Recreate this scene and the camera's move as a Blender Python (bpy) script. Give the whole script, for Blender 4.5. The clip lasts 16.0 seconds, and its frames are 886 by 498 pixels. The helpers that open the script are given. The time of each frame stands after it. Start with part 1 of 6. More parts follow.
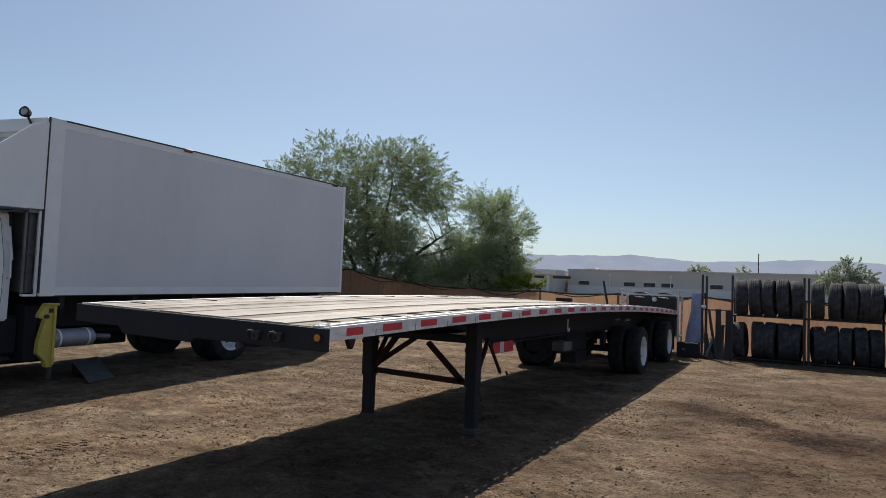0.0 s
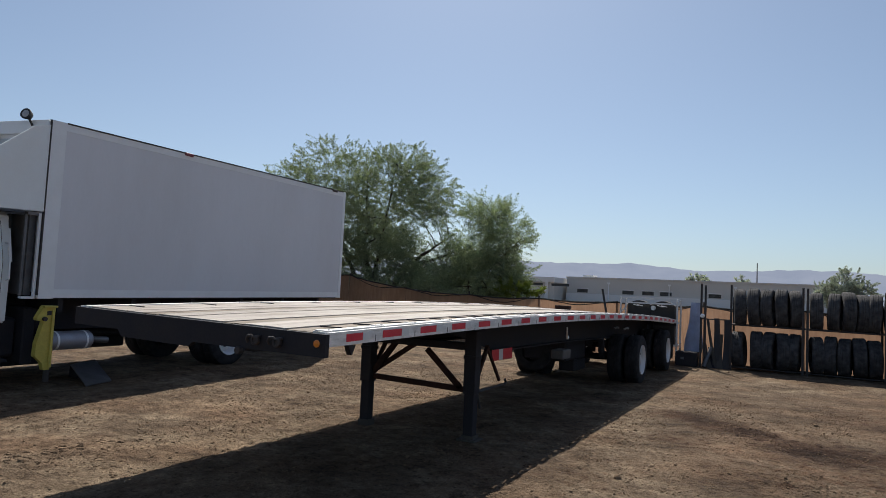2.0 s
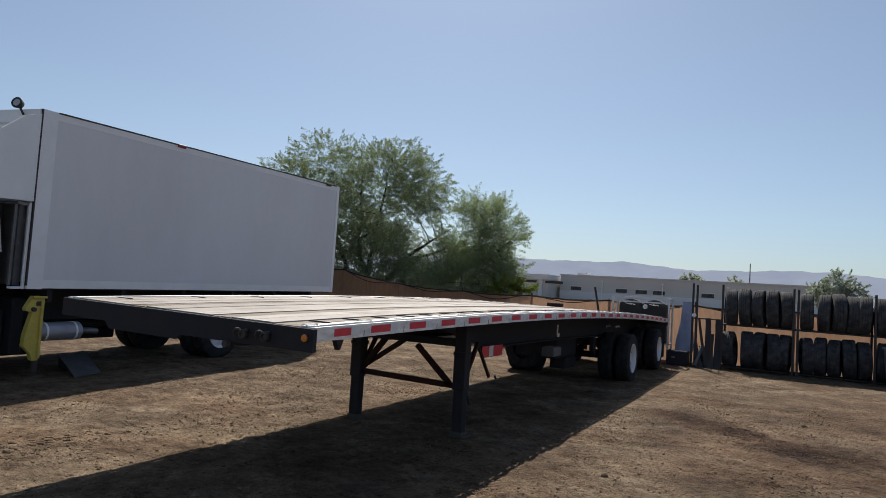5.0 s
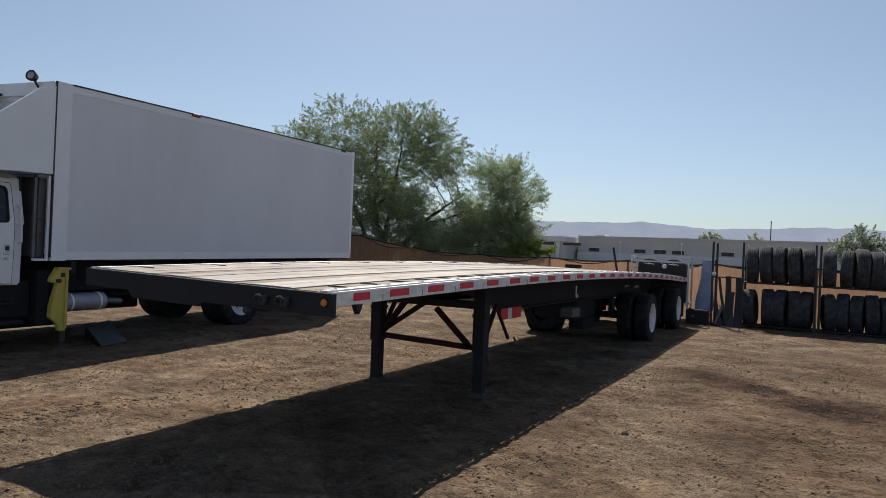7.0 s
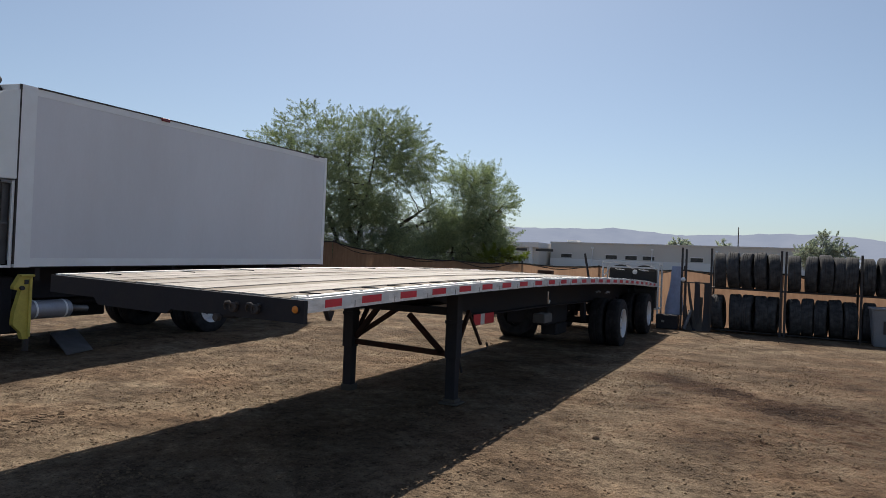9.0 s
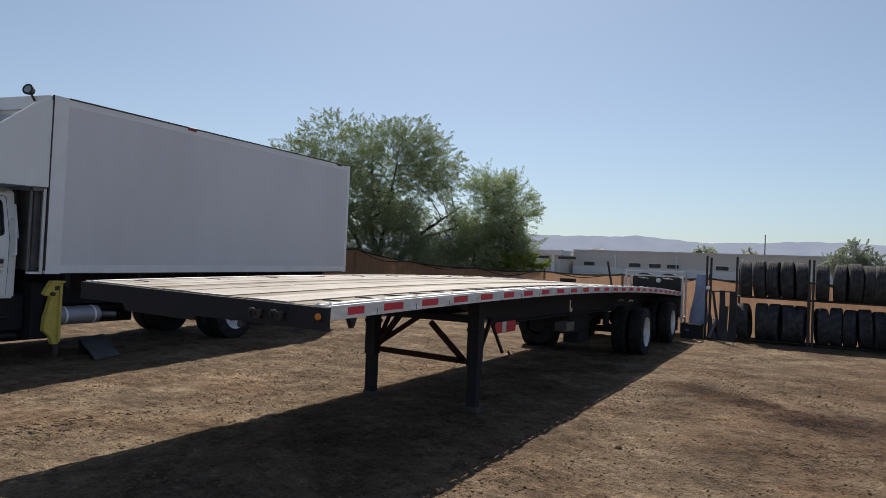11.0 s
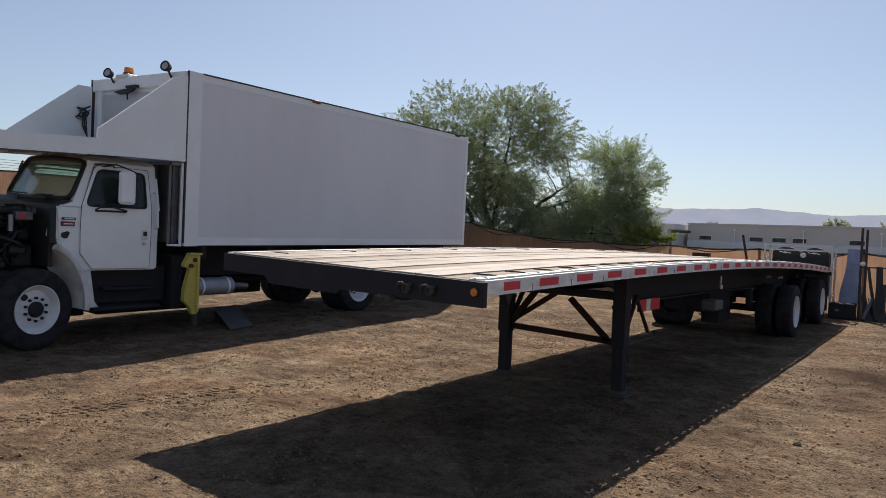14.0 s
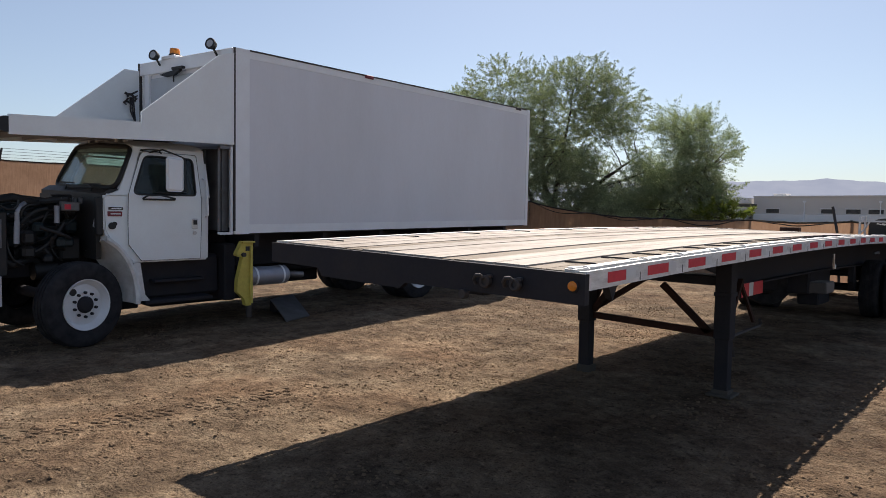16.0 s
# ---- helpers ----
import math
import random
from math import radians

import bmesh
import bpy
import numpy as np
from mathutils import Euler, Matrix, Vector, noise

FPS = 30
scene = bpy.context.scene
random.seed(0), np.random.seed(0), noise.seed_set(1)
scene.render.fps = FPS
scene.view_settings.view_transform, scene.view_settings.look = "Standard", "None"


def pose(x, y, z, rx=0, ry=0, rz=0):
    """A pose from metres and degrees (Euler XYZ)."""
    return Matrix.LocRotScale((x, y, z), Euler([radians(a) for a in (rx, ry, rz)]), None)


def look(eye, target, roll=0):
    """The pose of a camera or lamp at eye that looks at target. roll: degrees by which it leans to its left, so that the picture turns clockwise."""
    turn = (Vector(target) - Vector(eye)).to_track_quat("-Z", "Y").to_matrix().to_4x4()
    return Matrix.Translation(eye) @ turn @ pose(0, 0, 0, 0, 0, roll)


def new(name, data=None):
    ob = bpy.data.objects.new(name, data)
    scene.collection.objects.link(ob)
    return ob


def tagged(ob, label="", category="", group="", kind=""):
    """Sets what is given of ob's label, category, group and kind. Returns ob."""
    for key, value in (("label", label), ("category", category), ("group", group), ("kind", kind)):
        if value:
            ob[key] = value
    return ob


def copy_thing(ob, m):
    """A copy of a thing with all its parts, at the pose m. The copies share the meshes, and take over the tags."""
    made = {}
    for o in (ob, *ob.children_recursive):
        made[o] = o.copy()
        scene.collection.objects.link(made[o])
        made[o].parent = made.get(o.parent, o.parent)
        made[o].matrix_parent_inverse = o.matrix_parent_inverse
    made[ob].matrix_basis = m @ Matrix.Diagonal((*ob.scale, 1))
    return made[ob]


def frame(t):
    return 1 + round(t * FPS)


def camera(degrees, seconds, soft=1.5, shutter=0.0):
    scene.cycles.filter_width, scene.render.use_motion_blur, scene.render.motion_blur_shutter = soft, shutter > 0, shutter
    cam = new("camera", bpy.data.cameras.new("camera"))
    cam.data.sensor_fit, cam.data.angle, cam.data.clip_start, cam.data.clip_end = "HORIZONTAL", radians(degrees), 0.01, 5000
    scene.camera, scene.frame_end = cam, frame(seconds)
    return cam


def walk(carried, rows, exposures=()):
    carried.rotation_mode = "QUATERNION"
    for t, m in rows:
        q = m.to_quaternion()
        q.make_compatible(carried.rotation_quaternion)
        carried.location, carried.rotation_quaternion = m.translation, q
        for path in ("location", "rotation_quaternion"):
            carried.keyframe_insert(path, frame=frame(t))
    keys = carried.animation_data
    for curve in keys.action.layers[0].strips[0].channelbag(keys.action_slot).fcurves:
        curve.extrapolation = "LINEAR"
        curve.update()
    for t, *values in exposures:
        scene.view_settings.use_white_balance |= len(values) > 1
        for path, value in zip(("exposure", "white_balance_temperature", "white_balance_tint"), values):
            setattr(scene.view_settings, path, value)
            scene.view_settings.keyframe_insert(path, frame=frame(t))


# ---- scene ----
cam = camera(67.3, 16.0, soft=0.5)
PATH = [
    (0, (2.721, -3.506, 1.626), (1.773, -1.748, 1.734), 2.2),
    (0.5, (2.726, -3.503, 1.628), (1.771, -1.747, 1.711), 2.1),
    (1, (2.708, -3.494, 1.627), (1.751, -1.739, 1.695), 2.3),
    (1.5, (2.695, -3.485, 1.626), (1.732, -1.736, 1.737), 2.8),
    (2, (2.707, -3.509, 1.628), (1.762, -1.751, 1.755), 2.8),
    (2.5, (2.715, -3.509, 1.634), (1.79, -1.741, 1.768), 3.0),
    (3, (2.733, -3.523, 1.633), (1.825, -1.747, 1.787), 2.6),
    (3.5, (2.73, -3.518, 1.633), (1.833, -1.738, 1.792), 2.8),
    (3.7, (2.731, -3.516, 1.634), (1.833, -1.736, 1.789), 3.2),
    (5.8, (2.734, -3.474, 1.629), (1.781, -1.717, 1.692), 2.7),
    (6, (2.72, -3.478, 1.623), (1.759, -1.725, 1.669), 2.4),
    (6.5, (2.706, -3.458, 1.619), (1.739, -1.708, 1.636), 2.4),
    (7, (2.725, -3.47, 1.621), (1.753, -1.722, 1.627), 2.4),
    (7.5, (2.692, -3.444, 1.62), (1.717, -1.698, 1.617), 2.0),
    (8, (2.686, -3.444, 1.62), (1.737, -1.683, 1.636), 2.0),
    (8.5, (2.708, -3.455, 1.622), (1.793, -1.677, 1.644), 2.3),
    (10.8, (2.783, -3.523, 1.624), (1.892, -1.733, 1.672), 2.5),
    (11, (2.751, -3.496, 1.627), (1.79, -1.743, 1.674), 2.5),
    (11.5, (2.7, -3.453, 1.621), (1.601, -1.783, 1.663), 2.1),
    (12, (2.645, -3.426, 1.614), (1.497, -1.788, 1.611), 1.9),
    (12.5, (2.592, -3.402, 1.604), (1.382, -1.81, 1.604), 1.2),
    (13, (2.436, -3.389, 1.595), (1.198, -1.819, 1.565), 0.9),
    (13.5, (2.265, -3.402, 1.595), (1.045, -1.818, 1.561), 2.2),
    (14, (2.214, -3.307, 1.588), (0.994, -1.723, 1.544), 2.5),
    (14.5, (2.192, -3.11, 1.583), (0.848, -1.632, 1.488), 1.6),
    (15, (1.972, -3.032, 1.555), (0.5695, -1.6105, 1.4475), 2.6),
    (15.5, (1.738, -3.025, 1.575), (0.407, -1.534, 1.474), 3.15),
    (16, (1.62, -2.805, 1.585), (0.276, -1.327, 1.479), 1.0),
]
EXPOSURES = [(0, 0.36, 6150, 6), (3.5, 0.28, 6000, 6), (6, 0.35, 6150, 6), (11, 0.36, 6200, 6), (13, 0.47, 6350, 10), (14.5, 0.53, 6450, 10), (15, 0.63, 6450, 10), (16, 0.64, 6450, 10)]
walk(cam, [(t, look(eye, target, roll)) for t, eye, target, roll in PATH], EXPOSURES)

# ---- light ----
SUN_AZ, SUN_EL = -27.6, 50.4          # degrees from +y towards +x, and above the horizon
world = bpy.data.worlds.new("sky")
scene.world = world
world.use_nodes = True
wn, wl = world.node_tree.nodes, world.node_tree.links
sky = wn.new("ShaderNodeTexSky")
sky.sky_type = "NISHITA"
sky.sun_disc = False
sky.sun_elevation, sky.sun_rotation = radians(SUN_EL), radians(SUN_AZ)
sky.altitude, sky.air_density, sky.dust_density, sky.ozone_density = 300, 1.0, 1.0, 4.1
bg = wn["Background"]
bg.inputs["Strength"].default_value = 0.0715
tone = wn.new("ShaderNodeHueSaturation")
tone.inputs["Saturation"].default_value = 0.76
wl.new(sky.outputs[0], tone.inputs["Color"])
wl.new(tone.outputs[0], bg.inputs["Color"])
sun_data = bpy.data.lights.new("sun", "SUN")
sun_data.energy, sun_data.angle, sun_data.color = 5.0, radians(0.55), (1.0, 0.88, 0.755)
sun = new("sun", sun_data)
az, el = radians(SUN_AZ), radians(SUN_EL)
toward = Vector((math.sin(az) * math.cos(el), math.cos(az) * math.cos(el), math.sin(el)))
sun.matrix_world = look(toward * 60, (0, 0, 0))


# ---- materials ----
def material(name, rough=0.6, metal=0.0, spec=0.5):
    m = bpy.data.materials.new(name)
    m.use_nodes = True
    b = m.node_tree.nodes["Principled BSDF"]
    b.inputs["Roughness"].default_value = rough
    b.inputs["Metallic"].default_value = metal
    b.inputs["Specular IOR Level"].default_value = spec
    return m, m.node_tree.nodes, m.node_tree.links, b


def coords(n, l, scale=(1, 1, 1), kind="Object"):
    c, mp = n.new("ShaderNodeTexCoord"), n.new("ShaderNodeMapping")
    mp.inputs["Scale"].default_value = scale
    l.new(c.outputs[kind], mp.inputs["Vector"])
    return mp.outputs[0]


def noise_tex(n, l, vec, scale, detail=5, rough=0.6):
    t = n.new("ShaderNodeTexNoise")
    t.inputs["Scale"].default_value, t.inputs["Detail"].default_value, t.inputs["Roughness"].default_value = scale, detail, rough
    l.new(vec, t.inputs["Vector"])
    return t.outputs["Fac"]


def ramp(n, l, fac, stops):
    r = n.new("ShaderNodeValToRGB")
    e = r.color_ramp.elements
    while len(e) < len(stops):
        e.new(0.5)
    for k, (p, c) in enumerate(stops):
        e[k].position, e[k].color = p, (*c, 1)
    l.new(fac, r.inputs[0])
    return r.outputs[0]


def mix(n, l, fac, a, b, how="MIX"):
    m = n.new("ShaderNodeMix")
    m.data_type, m.blend_type = "RGBA", how
    for sock, v in ((m.inputs[0], fac), (m.inputs[6], a), (m.inputs[7], b)):
        if isinstance(v, (int, float)):
            sock.default_value = v
        elif isinstance(v, tuple):
            sock.default_value = (*v, 1)
        else:
            l.new(v, sock)
    return m.outputs[2]


def bump(n, l, b, height, strength=0.3, distance=0.01):
    bp = n.new("ShaderNodeBump")
    bp.inputs["Strength"].default_value, bp.inputs["Distance"].default_value = strength, distance
    l.new(height, bp.inputs["Height"])
    l.new(bp.outputs[0], b.inputs["Normal"])


def worn(name, colour, dark, rough=0.5, metal=0.0, grain=40.0, blot=2.5, amount=0.5, relief=0.15, stretch=(1, 1, 1), spec=0.5, speck=0.6):
    """A painted or bare surface with fine grain and larger stains."""
    m, n, l, b = material(name, rough, metal, spec)
    v = coords(n, l, stretch)
    big, fine = noise_tex(n, l, v, blot, 6, 0.65), noise_tex(n, l, v, grain, 4)
    stain = ramp(n, l, big, [(0.38, (0, 0, 0)), (0.72, (1, 1, 1))])
    c = mix(n, l, stain, colour, tuple(a + (d - a) * amount for a, d in zip(colour, dark)))
    spk = ramp(n, l, fine, [(0.3, (0.82, 0.82, 0.82)), (0.65, (1, 1, 1))])
    c = mix(n, l, speck, c, spk, "MULTIPLY")
    l.new(c, b.inputs["Base Color"])
    rr = n.new("ShaderNodeMapRange")
    rr.inputs["To Min"].default_value, rr.inputs["To Max"].default_value = max(0.05, rough - 0.1), min(1, rough + 0.18)
    l.new(big, rr.inputs["Value"])
    l.new(rr.outputs[0], b.inputs["Roughness"])
    bump(n, l, b, fine, relief, 0.004)
    return m


def dirt_material():
    """Trodden desert dirt: pale dusty crust over darker crumbs, reddish and oily stains."""
    m, n, l, b = material("dry_dirt", 0.95, 0, 0.12)
    v = coords(n, l)
    big, patch, mid, fine, grit = noise_tex(n, l, v, 0.22, 6, 0.6), noise_tex(n, l, v, 1.1, 8, 0.72), noise_tex(n, l, v, 5.5, 6, 0.7), noise_tex(n, l, v, 20, 4, 0.65), noise_tex(n, l, v, 62, 3, 0.6)
    c = ramp(n, l, patch, [(0.34, (0.062, 0.044, 0.03)), (0.46, (0.128, 0.094, 0.064)), (0.56, (0.18, 0.137, 0.094)), (0.68, (0.27, 0.212, 0.15))])
    c = mix(n, l, 0.85, c, ramp(n, l, mid, [(0.33, (0.52, 0.49, 0.46)), (0.5, (1, 1, 1)), (0.66, (1.42, 1.42, 1.4))]), "MULTIPLY")
    c = mix(n, l, 0.5, c, ramp(n, l, big, [(0.36, (0.68, 0.63, 0.6)), (0.56, (1, 1, 1))]), "MULTIPLY")
    # reddish tint in broad patches
    warm = ramp(n, l, noise_tex(n, l, coords(n, l, (1, 1, 1)), 0.65, 5, 0.6), [(0.45, (1, 1, 1)), (0.68, (1.1, 0.95, 0.86))])
    c = mix(n, l, 0.8, c, warm, "MULTIPLY")
    # oily stains in the open part of the yard
    for sx, sy, size, deep in ((1.25, 6.7, 0.75, 0.4), (1.85, 6.25, 0.85, 0.5), (2.25, 6.05, 0.55, 0.44), (2.7, 5.5, 0.8, 0.44), (3.25, 5.35, 1.0, 0.5), (1.4, 4.9, 0.9, 0.22), (0.9, 2.6, 1.2, 0.16), (3.4, 4.2, 3.6, 0.25), (3.8, 8.5, 4.5, 0.2)):
        d = n.new("ShaderNodeVectorMath")
        d.operation = "DISTANCE"
        d.inputs[1].default_value = (sx, sy, 0)
        l.new(v, d.inputs[0])
        near = n.new("ShaderNodeMapRange")
        near.inputs["From Min"].default_value, near.inputs["From Max"].default_value = 0.1, size
        near.inputs["To Min"].default_value, near.inputs["To Max"].default_value = deep, -0.08
        l.new(d.outputs["Value"], near.inputs["Value"])
        both = n.new("ShaderNodeMath")
        both.operation = "ADD"
        l.new(near.outputs[0], both.inputs[0])
        l.new(mid, both.inputs[1])
        c = mix(n, l, 0.85, c, ramp(n, l, both.outputs[0], [(0.55, (1, 1, 1)), (0.8, (0.33, 0.235, 0.19))]), "MULTIPLY")
    spots = ramp(n, l, fine, [(0.34, (0.4, 0.37, 0.35)), (0.43, (0.95, 0.95, 0.95)), (0.58, (1.0, 1.0, 1.0)), (0.68, (1.5, 1.48, 1.45))])
    c = mix(n, l, 0.9, c, spots, "MULTIPLY")
    g = ramp(n, l, grit, [(0.32, (0.55, 0.53, 0.52)), (0.45, (1, 1, 1)), (0.68, (1.25, 1.24, 1.22))])
    c = mix(n, l, 0.8, c, g, "MULTIPLY")
    l.new(c, b.inputs["Base Color"])
    rough_here = ramp(n, l, noise_tex(n, l, v, 2.3, 5, 0.7), [(0.38, (0.2, 0.2, 0.2)), (0.6, (1, 1, 1))])
    lumps = mix(n, l, 1.0, fine, rough_here, "MULTIPLY")
    add = n.new("ShaderNodeMath")
    add.operation = "MULTIPLY_ADD"
    add.inputs[1].default_value = 0.3
    l.new(grit, add.inputs[0])
    l.new(lumps, add.inputs[2])
    bump(n, l, b, add.outputs[0], 1.0, 0.06)
    return m


def wood_material(name, light, dark, rough):
    m, n, l, b = material(name, rough, 0, 0.3)
    v = coords(n, l, (9, 0.35, 9))
    oi = n.new("ShaderNodeObjectInfo")
    sh = n.new("ShaderNodeVectorMath")
    sh.operation = "ADD"
    l.new(v, sh.inputs[0])
    comb = n.new("ShaderNodeCombineXYZ")
    mul = n.new("ShaderNodeMath")
    mul.operation = "MULTIPLY"
    mul.inputs[1].default_value = 37.0
    l.new(oi.outputs["Random"], mul.inputs[0])
    l.new(mul.outputs[0], comb.inputs[0])
    l.new(mul.outputs[0], comb.inputs[1])
    l.new(comb.outputs[0], sh.inputs[1])
    g = noise_tex(n, l, sh.outputs[0], 3.2, 8, 0.7)
    blot = noise_tex(n, l, coords(n, l), 1.3, 5, 0.6)
    c = ramp(n, l, g, [(0.3, dark), (0.48, light), (0.75, tuple(min(1, a * 1.18) for a in light))])
    st = ramp(n, l, blot, [(0.34, (0.62, 0.58, 0.52)), (0.52, (1, 1, 1))])
    c = mix(n, l, 0.7, c, st, "MULTIPLY")
    tone = n.new("ShaderNodeMapRange")
    tone.inputs["To Min"].default_value, tone.inputs["To Max"].default_value = 0.8, 1.08
    l.new(oi.outputs["Random"], tone.inputs["Value"])
    c = mix(n, l, 1.0, c, tone.outputs[0], "MULTIPLY")
    l.new(c, b.inputs["Base Color"])
    bump(n, l, b, g, 0.35, 0.006)
    return m


def tread_material(name, dark, light):
    m, n, l, b = material(name, 0.9, 0, 0.15)
    v = coords(n, l)
    c = ramp(n, l, noise_tex(n, l, v, 7, 5), [(0.3, dark), (0.7, light)])
    l.new(c, b.inputs["Base Color"])
    bump(n, l, b, noise_tex(n, l, v, 60, 3), 0.2, 0.003)
    return m


def leaf_material(name, a, b_, through_=0.45):
    m, n, l, b = material(name, 0.65, 0, 0.25)
    geo = n.new("ShaderNodeNewGeometry")
    c = ramp(n, l, geo.outputs["Random Per Island"], [(0.0, a), (0.55, tuple((p + q) / 2 for p, q in zip(a, b_))), (1.0, b_)])
    l.new(c, b.inputs["Base Color"])
    tr = n.new("ShaderNodeBsdfTranslucent")
    l.new(mix(n, l, 1.0, c, (0.93, 1.05, 0.76), "MULTIPLY"), tr.inputs["Color"])
    ms = n.new("ShaderNodeMixShader")
    ms.inputs[0].default_value = through_
    l.new(b.outputs[0], ms.inputs[1])
    l.new(tr.outputs[0], ms.inputs[2])
    l.new(ms.outputs[0], n["Material Output"].inputs["Surface"])
    return m


def screen_material():
    """Woven tan windscreen cloth, which lets some sun through."""
    m, n, l, b = material("screen_cloth", 0.9, 0, 0.1)
    v = coords(n, l)
    c = ramp(n, l, noise_tex(n, l, v, 0.7, 6, 0.7), [(0.3, (0.28, 0.175, 0.115)), (0.7, (0.4, 0.26, 0.175))])
    c = mix(n, l, 0.35, c, ramp(n, l, noise_tex(n, l, coords(n, l, (5, 5, 0.6)), 2.5, 5), [(0.35, (0.55, 0.5, 0.5)), (0.6, (1, 1, 1))]), "MULTIPLY")
    l.new(c, b.inputs["Base Color"])
    tr = n.new("ShaderNodeBsdfTranslucent")
    l.new(c, tr.inputs["Color"])
    ms = n.new("ShaderNodeMixShader")
    ms.inputs[0].default_value = 0.5
    l.new(b.outputs[0], ms.inputs[1])
    l.new(tr.outputs[0], ms.inputs[2])
    l.new(ms.outputs[0], n["Material Output"].inputs["Surface"])
    bump(n, l, b, noise_tex(n, l, coords(n, l, (3, 3, 0.5)), 3, 4), 0.4, 0.03)
    return m


def glass_material(name, tint, rough=0.03, dust_sheen=0.0):
    """Clear or tinted pane with a thin film of dust, whose pale green also paints in reflection."""
    m, n, l, b = material(name, rough, 0, 0.5)
    tr, gl, ms = n.new("ShaderNodeBsdfTransparent"), n.new("ShaderNodeBsdfGlossy"), n.new("ShaderNodeMixShader")
    face, power, fr = n.new("ShaderNodeLayerWeight"), n.new("ShaderNodeMath"), n.new("ShaderNodeMath")
    face.inputs["Blend"].default_value = 0.5
    power.operation, fr.operation = "POWER", "MULTIPLY_ADD"
    power.inputs[1].default_value, fr.inputs[1].default_value, fr.inputs[2].default_value = 5.0, 0.9, 0.035
    l.new(face.outputs["Facing"], power.inputs[0])
    l.new(power.outputs[0], fr.inputs[0])
    tr.inputs[0].default_value = (*tint, 1)
    gl.inputs["Roughness"].default_value = rough
    l.new(fr.outputs[0], ms.inputs[0])
    l.new(tr.outputs[0], ms.inputs[1])
    l.new(gl.outputs[0], ms.inputs[2])
    film, out = n.new("ShaderNodeBsdfDiffuse"), n.new("ShaderNodeMixShader")
    film.inputs[0].default_value = (0.42, 0.52, 0.48, 1)
    spots = n.new("ShaderNodeMapRange")
    spots.inputs["To Min"].default_value, spots.inputs["To Max"].default_value = dust_sheen * 0.5, dust_sheen * 1.5
    l.new(noise_tex(n, l, coords(n, l), 6.0, 5, 0.6), spots.inputs["Value"])
    l.new(spots.outputs[0], out.inputs[0])
    l.new(ms.outputs[0], out.inputs[1])
    l.new(film.outputs[0], out.inputs[2])
    l.new(out.outputs[0], n["Material Output"].inputs["Surface"])
    return m


def glow_haze_material(name, colour, strength):
    """Distant surface whose bright haze is painted in as a glow."""
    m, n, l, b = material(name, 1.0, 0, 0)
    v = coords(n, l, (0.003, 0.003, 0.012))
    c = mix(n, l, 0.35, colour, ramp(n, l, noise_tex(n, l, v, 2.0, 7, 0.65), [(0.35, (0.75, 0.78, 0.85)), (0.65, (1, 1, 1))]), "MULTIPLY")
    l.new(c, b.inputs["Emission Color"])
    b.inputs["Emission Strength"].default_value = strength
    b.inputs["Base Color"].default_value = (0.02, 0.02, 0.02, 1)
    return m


DIRT = dirt_material()
CLOD = worn("dirt_clod", (0.2, 0.142, 0.092), (0.12, 0.082, 0.052), 0.95, grain=60, spec=0.1)
WOOD_PALE = wood_material("pale_deck_board", (0.37, 0.333, 0.3), (0.17, 0.14, 0.113), 0.65)
WOOD_TAN = wood_material("weathered_deck_board", (0.165, 0.13, 0.092), (0.08, 0.06, 0.043), 0.65)
ALU = worn("mill_aluminium", (0.72, 0.72, 0.72), (0.42, 0.41, 0.4), 0.42, 0.75, 60, 4, 0.6, 0.2)
RAIL = worn("dull_aluminium_rail", (0.9, 0.9, 0.91), (0.42, 0.41, 0.41), 0.4, 0.45, 40, 7, 0.75, 0.3, stretch=(1, 0.6, 2.5), speck=0.5)
RED = worn("red_reflective_tape", (0.68, 0.022, 0.05), (0.45, 0.018, 0.035), 0.35, 0, 90, 9, 0.5, 0.1, speck=0.12)
WHITE_TAPE = worn("white_reflective_tape", (0.72, 0.73, 0.74), (0.55, 0.55, 0.55), 0.35, 0, 90, 9, 0.5, 0.1, speck=0.12)
BLACK = worn("black_chassis_paint", (0.028, 0.028, 0.035), (0.045, 0.041, 0.042), 0.7, 0, 50, 3, 0.8, 0.2, spec=0.15)
RUST = worn("rusty_steel", (0.03, 0.018, 0.015), (0.085, 0.035, 0.024), 0.8, 0.1, 45, 4, 0.8, 0.4, spec=0.2)
STEEL = worn("grey_steel", (0.2, 0.2, 0.21), (0.1, 0.09, 0.085), 0.5, 0.6, 50, 3, 0.7, 0.25)
PAD = worn("dusty_steel_pad", (0.075, 0.066, 0.058), (0.1, 0.085, 0.07), 0.8, 0.1, 50, 3, 0.7, 0.25)
PANEL = worn("dull_grey_panel", (0.1, 0.1, 0.103), (0.07, 0.065, 0.06), 0.7, 0, 40, 4, 0.6, 0.15)
RUBBER = tread_material("tyre_rubber", (0.016, 0.016, 0.019), (0.042, 0.041, 0.044))
OLD_RUBBER = tread_material("dusty_old_rubber", (0.03, 0.03, 0.033), (0.1, 0.097, 0.098))
RIM = worn("white_rim_paint", (0.76, 0.76, 0.78), (0.6, 0.57, 0.54), 0.42, 0, 50, 5, 0.5, 0.1, speck=0.12)
SILVER = worn("bare_silver_rim", (0.66, 0.66, 0.7), (0.6, 0.58, 0.56), 0.35, 0.15, 50, 5, 0.5, 0.1, speck=0.12)
AMBER = worn("amber_lens", (0.75, 0.24, 0.02), (0.5, 0.14, 0.01), 0.25, 0, 40, 4, 0.3, 0.1)
